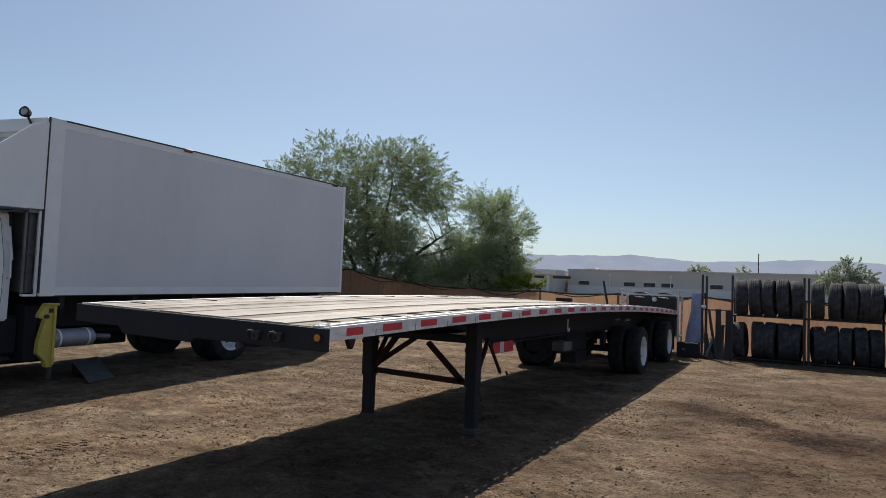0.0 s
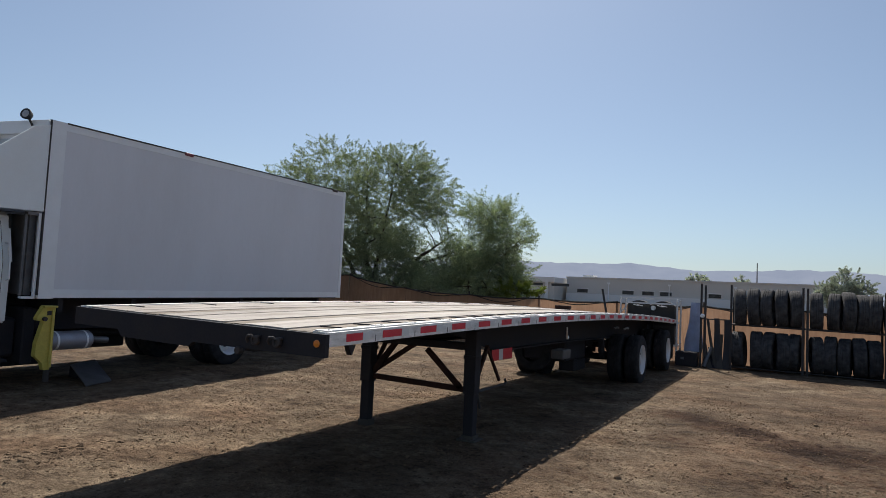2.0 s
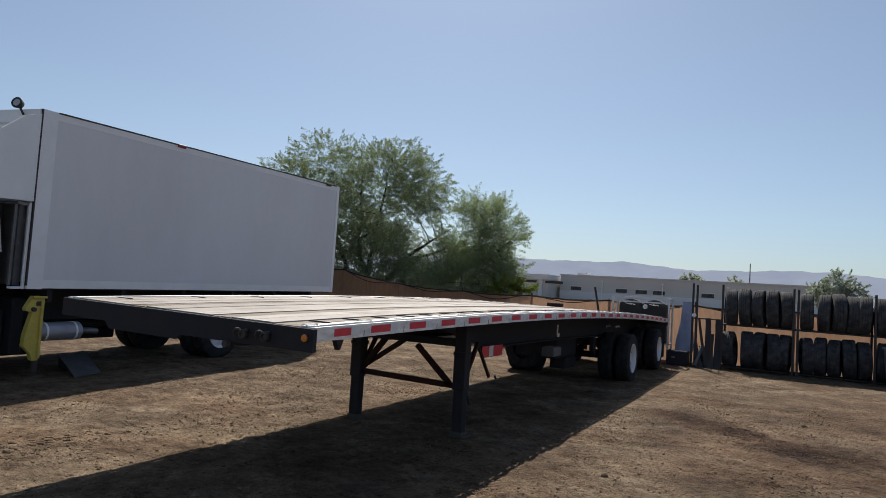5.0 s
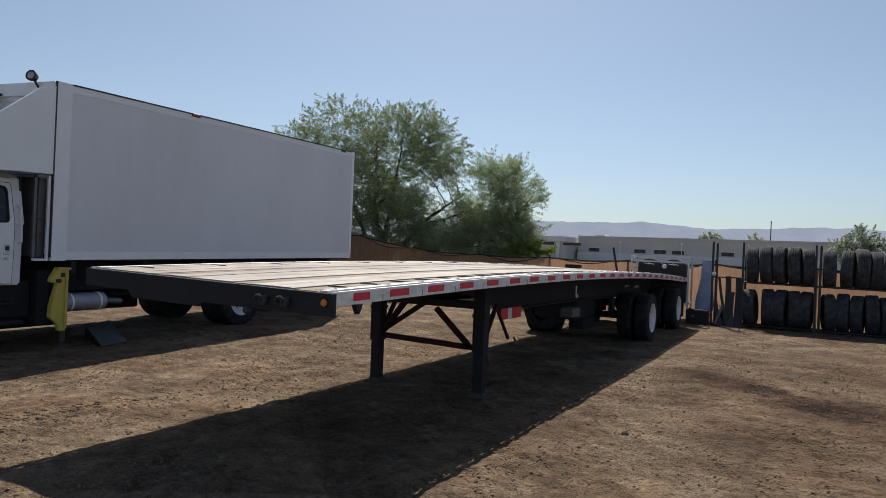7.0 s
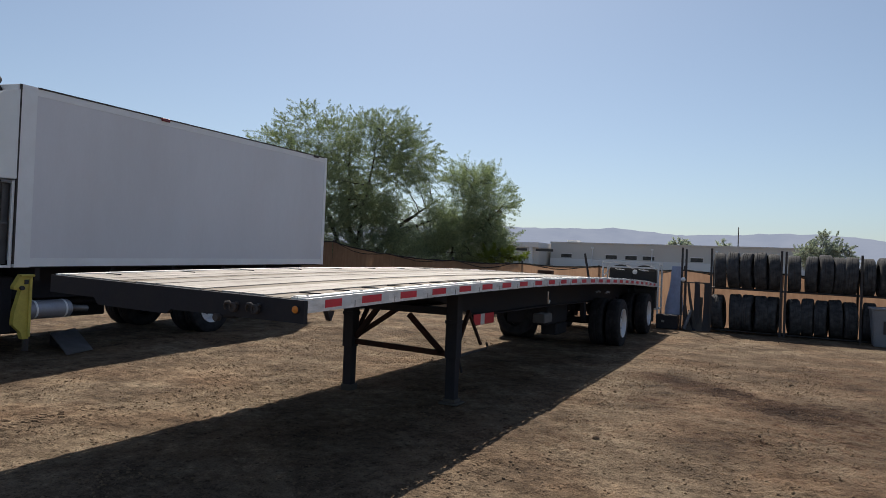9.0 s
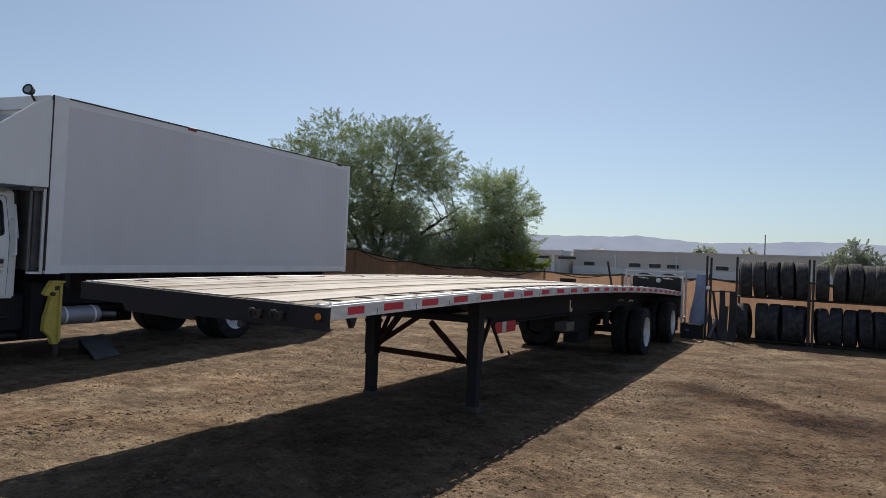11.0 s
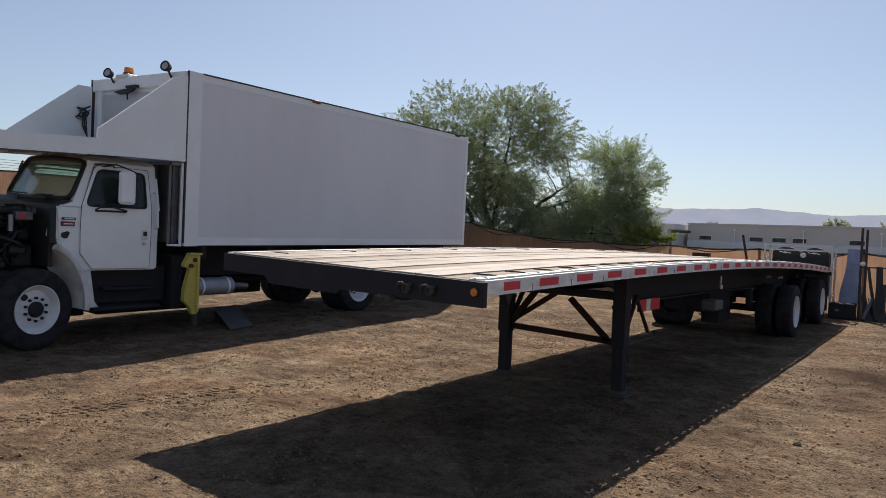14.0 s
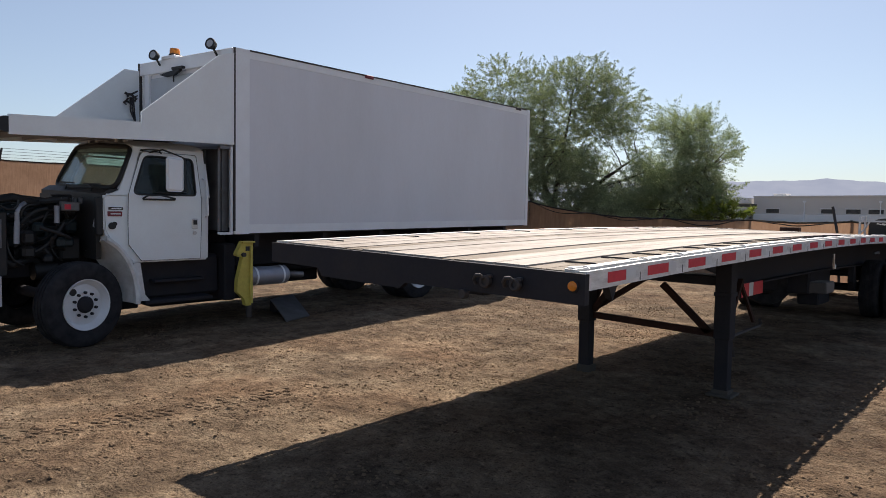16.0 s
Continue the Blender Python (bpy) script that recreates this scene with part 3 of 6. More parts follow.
# reflective tape on both rub rails
for side in (0, 1):
    for k in range(25):
        y = 0.3 if k == 0 else 0.785 + (k - 1) * 0.558
        half = 0.095 if k == 0 else 0.132
        if y + half > LONG:
            break
        x = 0.0 if side == 0 else -WIDE - 0.002
        def tape(y0, y1, mat, name):
            bm = B()
            a, b_ = deck_z(x, y0), deck_z(x, y1)
            vs = [bm.verts.new((xx, yy, zz + o)) for xx in (x - 0.0005, x + 0.0025) for yy, zz in ((y0, a), (y1, b_)) for o in (-0.078, -0.024)]
            for f in ((0, 1, 3, 2), (4, 5, 7, 6), (0, 1, 5, 4), (2, 3, 7, 6), (0, 2, 6, 4), (1, 3, 7, 5)):
                bm.faces.new([vs[i] for i in f])
            bmesh.ops.recalc_face_normals(bm, faces=bm.faces[:])
            part(name, bm, mat, trailer, smooth=0)
        tape(y - half, y + half, RED, "red_tape")
        tape(y + half + 0.004, y + half + 0.11, WHITE_TAPE, "white_tape")

# black nose plate, deeper coupler section, connectors, amber lamps
bm = B()
prism(bm, [(0.012, 1.31), (-2.6, 1.354), (-2.6, 1.215), (-2.05, 1.205), (-2.0, 1.15), (-1.25, 1.135), (-1.2, 1.17), (0.012, 1.16)], "y", -0.035, 0.004)
part("nose_plate", bm, BLACK, trailer, "black steel nose plate")
for x, z in ((-0.048, 1.25),):
    bm = B()
    lathe(bm, [(-0.036, 0.03), (-0.045, 0.03), (-0.05, 0.026), (-0.052, 0.0005)], 20, "y", (x, 0, z))
    lamp = part("marker_lamp", bm, BLACK, trailer)
    bm = B()
    lathe(bm, [(-0.05, 0.025), (-0.058, 0.021), (-0.062, 0.0005)], 20, "y", (x, 0, z))
    part("lens", bm, AMBER, lamp, "amber lens")
for x in (-0.59, -0.395):
    bm = B()
    rod(bm, (x, -0.035, 1.235), (x, -0.06, 1.235), 0.02, seg=12)
    tube(bm, [(x - 0.045, -0.06, 1.215), (x - 0.045, -0.075, 1.24), (x - 0.025, -0.085, 1.262), (x + 0.0, -0.08, 1.265), (x + 0.012, -0.07, 1.25)], 0.011, 8)
    lathe(bm, [(-0.05, 0.034), (-0.072, 0.034), (-0.078, 0.028), (-0.078, 0.018), (-0.068, 0.016), (-0.068, 0.0005)], 16, "y", (x + 0.022, 0, 1.232))
    box(bm, x + 0.03, x + 0.06, -0.07, -0.045, 1.248, 1.27, 0.005)
    part("air_coupling", bm, POST, trailer, "dark metal air hose coupling")
bm = B()
lathe(bm, [(-0.03, 0.028), (-0.06, 0.028), (-0.066, 0.024), (-0.066, 0.0005)], 16, "y", (-0.73, 0, 1.15))
part("electric_socket", bm, POST, trailer, "round grey electric socket")

# chassis
for x in (-0.72, -1.87):
    bm = B()
    bm = strip(B(), x - 0.008, x + 0.008, -0.14, -0.5, 3.0, LONG - 0.1, 40)
    for v in bm.verts:
        if v.co.z < deck_z(v.co.x, v.co.y) - 0.4:
            v.co.z += 0.27 * max(0.0, min(1.0, (4.3 - v.co.y) / 1.2))
    beam = part("main_beam", bm, BLACK, trailer)
    part("top_flange", strip(B(), x - 0.07, x + 0.07, -0.125, -0.1395, 3.0, LONG - 0.1, 20), BLACK, beam)
    part("bottom_flange", strip(B(), x - 0.07, x + 0.07, -0.5005, -0.52, 4.3, LONG - 0.1, 20), BLACK, beam)
    part("nose_beam", strip(B(), x - 0.05, x + 0.05, -0.125, -0.2, 0.05, 2.99, 8), BLACK, trailer)
for k in range(34):
    y = 0.35 + k * 0.41
    bm = B()
    h = deck_z(-1.3, y)
    box(bm, -2.46, -0.13, y - 0.02, y + 0.02, h - 0.125, h - 0.05)
    part("cross_member", bm, BLACK, trailer)

# landing gear
for x in (-0.465, -1.838):
    bm = B()
    box(bm, x - 0.07, x + 0.07, 3.14, 3.28, 0.52, 1.21, 0.006)
    box(bm, x - 0.058, x + 0.058, 3.155, 3.265, 0.06, 0.53, 0.004)
    box(bm, x - 0.076, x + 0.076, 3.13, 3.29, 0.9, 0.94, 0.004)
    leg = part("landing_leg", bm, BLACK, trailer, "black square landing leg")
    bm = B()
    sunk = 0.0 if x > -1 else -0.05
    box(bm, x - 0.11, x + 0.11, 3.11, 3.33, 0.012 + sunk, 0.035 + sunk, 0.004)
    box(bm, x - 0.07, x + 0.07, 3.15, 3.29, 0.035 + sunk, 0.07)
    part("foot_pad", bm, PAD, leg, "dusty steel foot pad")
    bm = B()
    bar(bm, (x, 3.28, 0.6), (x, 3.6, 1.02), 0.04, 0.04)
    if x > -1:
        bar(bm, (x + 0.02, 3.93, 0.6), (x - 0.02, 3.64, 1.0), 0.028, 0.028)
    part("leg_brace", bm, RUST, trailer)
for a, b_, w in (((-1.76, 3.22, 0.585), (-0.53, 3.22, 0.555), 0.06), ((-1.05, 3.22, 0.96), (-0.6, 3.22, 0.56), 0.055), ((-1.76, 3.21, 0.64), (-1.46, 3.21, 1.02), 0.06), ((-1.76, 3.25, 0.66), (-1.24, 3.25, 1.0), 0.05)):
    part("cross_brace", bar(B(), a, b_, 0.05, w), RUST, trailer, "rust-streaked angle brace")
part("brace_header", box(B(), -2.0, -0.4, 3.17, 3.27, 0.99, 1.07, 0.005), BLACK, trailer)
bm = B()
tube(bm, [(-0.44, 3.28, 0.53), (-0.44, 3.7, 0.537), (-0.44, 4.1, 0.54), (-0.44, 4.14, 0.56), (-0.44, 4.1, 0.6)], 0.014, 8)
tube(bm, [(-0.44, 3.31, 0.53), (-0.44, 3.33, 0.47), (-0.44, 3.4, 0.34)], 0.014, 8)
part("crank_handle", bm, POST, trailer, "bent steel crank handle")

# red and white marker board, tool box, hook and air tanks below the deck
board = part("marker_board", box(B(), -0.62, -0.6, 4.03, 4.69, 0.8, 0.945, 0.003), BLACK, trailer)
for k, mat in enumerate((RED, WHITE_TAPE, RED)):
    y0, y1 = ((4.035, 4.25), (4.253, 4.38), (4.383, 4.685))[k]
    part("stripe", box(B(), -0.5995, -0.596, y0, y1, 0.805, 0.94), mat, board)
bm = B()
box(bm, -0.36, -0.18, 5.55, 5.9, 0.76, 0.89, 0.012)
part("tool_box", bm, PANEL, trailer, "small grey metal tool box")
part("rail_wedge", prism(B(), [(0.275, 1.225), (0.36, 1.222), (0.325, 1.155), (0.315, 1.155)], "x", -0.07, -0.03), BLACK, trailer)
bm = B()
tube(bm, [(-0.1, 5.42, 1.22), (-0.1, 5.42, 1.1), (-0.1, 5.44, 1.06), (-0.1, 5.48, 1.06), (-0.1, 5.49, 1.1)], 0.012, 6)
part("ratchet_hook", bm, CHROME, trailer)
part("tyre_carrier", box(B(), -1.78, -0.98, 8.2, 9.45, 0.47, 0.87, 0.03), BLACK, trailer, "black spare tyre carrier under the deck")
part("battery_box", box(B(), -1.3, -0.99, 8.8, 9.5, 0.25, 0.465, 0.02), BLACK, trailer)
bm = B()
lathe(bm, [(8.18, 0.2), (8.18, 0.32), (8.21, 0.36), (8.29, 0.37), (8.37, 0.36), (8.4, 0.32), (8.4, 0.2)], 30, "y", (-1.62, 0, 0.62), closed=True)
part("spare_tyre", bm, RUBBER, trailer, "dark spare tyre hung below the deck")
bm = B()
for x in (-0.3, -0.12):
    tube(bm, [(x, 8.9, 1.1), (x + 0.03, 9.05, 1.12), (x, 9.25, 1.1)], 0.018, 6)
part("air_fitting", bm, STEEL, trailer)

# axles, suspension and dual wheels
for y, hub_z in ((10.2, 0.46), (13.17, 0.49)):
    bm = B()
    rod(bm, (-2.3, y, hub_z), (-0.28, y, hub_z), 0.065, seg=14)
    part("axle", bm, BLACK, trailer)
    for x in (-0.72, -1.87):
        bm = B()
        prism(bm, [(y - 0.62, 0.86), (y - 0.5, 0.86), (y - 0.42, 0.6), (y + 0.15, 0.56), (y + 0.15, 0.46), (y - 0.5, 0.46), (y - 0.62, 0.6)], "x", x - 0.04, x + 0.04)
        lathe(bm, [(0.56, 0.12), (0.6, 0.14), (0.68, 0.15), (0.76, 0.14), (0.84, 0.12)], 18, "z", (x, y + 0.32, 0))
        part("suspension_arm", bm, BLACK, trailer)
    for x, s, d in ((-0.165, 1, 0.1), (-0.5, -1, 0.1), (-WIDE + 0.165, -1, 0.1), (-WIDE + 0.5, 1, 0.1)):
        w_ = wheel(trailer, (x, y, hub_z), s, SILVER if x in (-0.165, -WIDE + 0.165) else BLACK, d, nuts=x in (-0.165, -WIDE + 0.165), hubcap=SILVER)
        w_.scale = (1, 0.965, 0.965)
for x in (-0.33, -WIDE + 0.33):
    part("mud_flap", box(B(), x - 0.3, x + 0.3, 13.84, 13.85, 0.25, 1.0), DARKPLASTIC, trailer)
bm = B()
box(bm, -2.45, -0.14, LONG - 0.12, LONG - 0.02, 0.48, 0.58, 0.006)
for x in (-0.6, -2.0):
    box(bm, x - 0.05, x + 0.05, LONG - 0.11, LONG - 0.04, 0.58, 1.1)
part("rear_guard", bm, BLACK, trailer)
part("tail_plate", box(B(), -WIDE + 0.01, -0.01, LONG, LONG + 0.03, deck_z(-1.3, LONG) - 0.2, deck_z(0, LONG) - 0.006), BLACK, trailer)


# ---- box truck with a platform over its cab ----
truck = thing("box_truck", "white high-body box truck with cab platform, hood removed and engine exposed", "truck", at=(-6.58, 2.0, 0), turn=3.04)
L_BOX, W_BOX = 7.42, 2.6


def b0(u):
    return 1.275 + 0.0137 * u


def b1(u):
    return 3.755 + 0.0165 * u


def side_panel(bm, x0, x1, u0, u1, lo, hi):
    """An upright panel that follows the body's slight rise to the rear."""
    vs = [bm.verts.new((x, u, f(u))) for x in (x0, x1) for u in (u0, u1) for f in (lo, hi)]
    for f in ((0, 1, 3, 2), (4, 5, 7, 6), (0, 1, 5, 4), (2, 3, 7, 6), (0, 2, 6, 4), (1, 3, 7, 5)):
        bm.faces.new([vs[i] for i in f])
    bmesh.ops.recalc_face_normals(bm, faces=bm.faces[:])
    return bm


for x0, x1 in ((-0.04, -0.006), (-W_BOX + 0.006, -W_BOX + 0.04)):
    part("side_wall", side_panel(B(), x0, x1, 0.02, L_BOX - 0.02, b0, b1), BOXWHITE, truck, "flat off-white side wall", 0)
for x0, x1 in ((-0.044, 0.0), (-W_BOX, -W_BOX + 0.044)):
    for lo, hi, name in ((lambda u: b0(u) - 0.01, lambda u: b0(u) + 0.11, "bottom_trim"), (lambda u: b1(u) - 0.1, lambda u: b1(u) + 0.012, "top_trim")):
        part(name, side_panel(B(), x0, x1, 0.22, L_BOX - 0.1, lo, hi), TRIM, truck, "", 0)
    part("corner_post", side_panel(B(), x0 - 0.004, x1 + 0.004, 0.0, 0.22, lambda u: b0(u) - 0.02, lambda u: b1(u) + 0.015), TRIM, truck, "", 0)
    part("corner_post", side_panel(B(), x0 - 0.004, x1 + 0.004, L_BOX - 0.1, L_BOX, lambda u: b0(u) - 0.02, lambda u: b1(u) + 0.015), TRIM, truck, "", 0)
bm = B()
side_panel(bm, -0.0005, 0.0085, 0.225, L_BOX - 0.12, lambda u: b1(u) - 0.002, lambda u: b1(u) + 0.02)
part("roof_edge", bm, POST, truck, "dark roof edge strip", 0)
part("roof", side_panel(B(), -W_BOX + 0.045, -0.045, 0.02, L_BOX - 0.02, lambda u: b1(u) - 0.03, lambda u: b1(u) + 0.008), BOXWHITE, truck, "", 0)
part("body_floor", side_panel(B(), -W_BOX + 0.045, -0.045, 0.02, L_BOX - 0.02, lambda u: b0(u), lambda u: b0(u) + 0.06), BLACK, truck, "", 0)
part("rear_door", side_panel(B(), -W_BOX + 0.05, -0.05, L_BOX - 0.06, L_BOX - 0.03, lambda u: b0(u) + 0.06, lambda u: b1(u) - 0.03), TRIM, truck, "", 0)
for u, lens in ((2.49, MAROON), (6.95, POST)):
    bm = B()
    box(bm, -0.002, 0.03, u - 0.09, u + 0.09, b1(u) - 0.035, b1(u) + 0.02, 0.008)
    part("clearance_lamp", bm, lens, truck, "dark red clearance lamp")

# front wall of the body with frame and roller door
part("front_wall", box(B(), -W_BOX + 0.05, -0.05, 0.03, 0.07, 2.45, 3.74), TRIM, truck, "", 0)
part("lower_front_wall", box(B(), -W_BOX + 0.05, -0.05, 0.03, 0.07, 1.3, 2.44), TRIM, truck, "", 0)
for k in range(2):
    z = 2.62 + k * 0.45
    part("door_panel", box(B(), -2.3, -0.38, 0.0, 0.026, z, z + 0.446, 0.006), GREYDOOR, truck, "flat grey door panel")
for x in (-2.38, -0.3):
    part("door_track", box(B(), x - 0.06, x + 0.06, -0.03, 0.028, 2.5, 3.58, 0.005), TRIM, truck)
part("door_header", box(B(), -W_BOX + 0.02, -0.02, -0.04, 0.028, 3.575, 3.765, 0.006), TRIM, truck)
part("front_edge", box(B(), -W_BOX - 0.006, -W_BOX + 0.03, -0.05, -0.001, 2.5, 3.77), POST, truck)
part("front_edge", box(B(), -0.03, 0.006, -0.018, -0.001, 1.3, 3.77), POST, truck)
bm = B()
box(bm, -1.5, -1.2, -0.1, -0.042, 3.575, 3.615, 0.008)
prism(bm, [(-1.86, 3.53), (-1.3, 3.585), (-1.28, 3.56), (-1.45, 3.5), (-1.7, 3.49)], "y", -0.09, -0.045)
rod(bm, (-1.48, -0.07, 3.5), (-1.48, -0.07, 3.4), 0.012, seg=6)
part("door_opener", bm, DARKPLASTIC, truck, "dark door opener arm")
bm = B()
rng = random.Random(31)
for k in range(16):
    p = Vector((-2.54, rng.uniform(-0.32, -0.12), rng.uniform(3.1, 3.3)))
    rod(bm, p, p + Vector((rng.uniform(0.03, 0.09), rng.uniform(-0.06, 0.06), rng.uniform(-0.05, 0.05))), rng.uniform(0.007, 0.016), seg=7)
tube(bm, [(-2.53, -0.3, 3.27), (-2.5, -0.2, 3.25), (-2.52, -0.12, 3.2)], 0.02, 6)
for k in range(3):
    tube(bm, [(-2.52, -0.17 - 0.025 * k, 3.22), (-2.53, -0.15 - 0.03 * k, 3.0), (-2.51 + 0.01 * k, -0.14, 2.8), (-2.52, -0.13 - 0.01 * k, 2.57)], 0.012, 6)
part("hose_bundle", bm, POST, truck, "tangled dark hoses and valves")

# wings and platform
SLOPE = 0.05
def wing(x0, x1, pts, label=""):
    bm = B()
    prism(bm, pts, "x", x0, x1)
    part("wing_panel", bm, WHITE, truck, label, 0)
wing(-0.03, -0.001, [(-1.29, 2.42), (-1.29, 2.745), (-0.25, 3.615), (-0.02, 3.695), (-0.02, 2.465)], "white sloped side wing")
wing(-W_BOX + 0.001, -W_BOX + 0.03, [(-1.29, 2.42), (-1.29, 2.775), (-0.275, 3.645), (-0.05, 3.65), (-0.05, 2.465)])
for x0, x1 in ((-0.035, 0.004), (-W_BOX - 0.004, -W_BOX + 0.035)):
    part("platform_edge", prism(B(), [(-2.7, 2.335), (-0.02, 2.478), (-0.02, 2.51), (-1.29, 2.51), (-1.3, 2.625), (-2.7, 2.545)], "x", x0, x1), WHITE, truck, "", 0)
bm = B()
prism(bm, [(-2.65, 2.42), (-0.04, 2.52), (-0.04, 2.55), (-2.65, 2.46)], "x", -W_BOX + 0.04, -0.04)
part("platform_floor", bm, UNDERSIDE, truck, "dusty grey platform floor", 0)
for k in range(6):
    u = -2.6 + k * 0.45
    part("platform_beam", box(B(), -W_BOX + 0.04, -0.04, u - 0.025, u + 0.025, 2.36 + (u + 2.76) * SLOPE, 2.418 + (u + 2.65) * 0.0383), UNDERSIDE, truck, "", 0)
bm = B()
rod(bm, (-W_BOX + 0.02, -2.72, 2.44), (0.0, -2.72, 2.44), 0.085, seg=18)
part("platform_buffer", bm, DARKPLASTIC, truck, "black rubber front buffer")
bm = B()
for x in (-0.5, -1.25, -2.0):
    tube(bm, [(x, -2.7, 2.35), (x, -2.76, 2.29), (x, -2.74, 2.23)], 0.008, 5)
part("buffer_tie", bm, POST, truck)

# work lamps and beacon
for x in (-0.363, -1.913):
    bm = B()
    m = pose(x, -0.14, 3.82 if x > -1 else 3.815, -12, 0, 18) @ Matrix.Scale(0.75, 4)
    lathe(bm, [(0.09, 0.03), (0.07, 0.075), (-0.02, 0.105), (-0.045, 0.105), (-0.045, 0.092), (-0.03, 0.0005)], 22, "y")
    bmesh.ops.transform(bm, matrix=m, verts=bm.verts[:])
    rod(bm, (x, -0.05, 3.68), (x, -0.1, 3.76), 0.016, seg=8)
    lamp = part("work_lamp", bm, DARKPLASTIC, truck, "round black work lamp")
    bm = B()
    lathe(bm, [(-0.036, 0.09), (-0.044, 0.06), (-0.048, 0.0005)], 22, "y")
    bmesh.ops.transform(bm, matrix=m, verts=bm.verts[:])
    part("lens", bm, LENS, lamp)
bm = B()
box(bm, -1.86, -1.5, -0.06, 0.1, 3.755, 3.81, 0.008)
base = part("beacon_base", bm, TRIM, truck)
bm = B()
lathe(bm, [(3.81, 0.085), (3.83, 0.085), (3.835, 0.072)], 20, "z", (-1.61, 0.02, 0))
part("ring", bm, DARKPLASTIC, base)
bm = B()
lathe(bm, [(3.831, 0.073), (3.885, 0.073), (3.915, 0.064), (3.92, 0.0005)], 20, "z", (-1.61, 0.02, 0))
part("beacon_lens", bm, AMBER, base, "amber beacon lens")

# open locker behind the cab: white frame round a dark recess
bm = B()
box(bm, -0.05, -0.022, -0.06, -0.025, 1.27, 2.44)
box(bm, -0.1, -0.03, -0.21, -0.02, 1.25, 1.28)
part("locker_frame", bm, TRIM, truck, "white open locker frame")
bm = B()
box(bm, -0.11, -0.08, -0.215, -0.18, 1.29, 2.4)
box(bm, -0.1, -0.03, -0.21, -0.06, 2.4, 2.44)
box(bm, -0.12, -0.06, -0.18, -0.065, 1.84, 1.86)
part("locker_shelf", bm, STEEL, truck, "grey locker shelf and post")
part("locker_back", box(B(), -0.8, -0.12, -0.13, -0.03, 1.29, 2.4), STEEL, truck)

# ---- cab ----
CAB0, CAB1 = -0.22, -2.12      # near and far sides


def lean(z):
    return 0.0 if z < 1.74 else 0.11 * min(1.0, (z - 1.74) / 0.62)


def cab_prism(bm, pts, near, thick, far=False):
    """A panel in the cab's side, which leans in above the belt line."""
    rows = []
    for dx in (0.0, -thick):
        row = []
        for u, z in pts:
            x = near - lean(z) + dx
            row.append(bm.verts.new((CAB0 + CAB1 - x if far else x, u, z)))
        rows.append(row)
    n = len(pts)
    bm.faces.new(rows[0])
    bm.faces.new(rows[1][::-1])
    for k in range(n):
        bm.faces.new((rows[0][k], rows[1][k], rows[1][(k + 1) % n], rows[0][(k + 1) % n]))
    bmesh.ops.recalc_face_normals(bm, faces=bm.faces[:])
    return bm


bm = B()
prism(bm, [(-0.26, 0.9), (-0.25, 1.745), (-1.62, 1.745), (-1.66, 1.7), (-1.64, 1.3), (-1.56, 1.14), (-1.3, 0.9)], "x", CAB1 + 0.012, CAB0 - 0.012)
bmesh.ops.bevel(bm, geom=bm.edges[:], offset=0.025, segments=2, affect="EDGES")
part("cab_body", bm, WHITE, truck, "white painted cab")
door_low = [(-1.2, 0.925), (-0.4, 0.925), (-0.385, 1.32), (-0.385, 1.735), (-1.35, 1.735), (-1.365, 1.4), (-1.36, 1.13)]


def soft(pts, r):
    """A closed outline with rounded corners."""
    out = []
    for k, p in enumerate(pts):
        p, a, c = Vector(p), Vector(pts[k - 1]), Vector(pts[(k + 1) % len(pts)])
        s0, s1 = p + (a - p).normalized() * min(r, (a - p).length * 0.45), p + (c - p).normalized() * min(r, (c - p).length * 0.45)
        out += [tuple(q) for q in (s0, s0 * 0.36 + p * 0.48 + s1 * 0.16, s0 * 0.16 + p * 0.48 + s1 * 0.36, s1)]
    return out


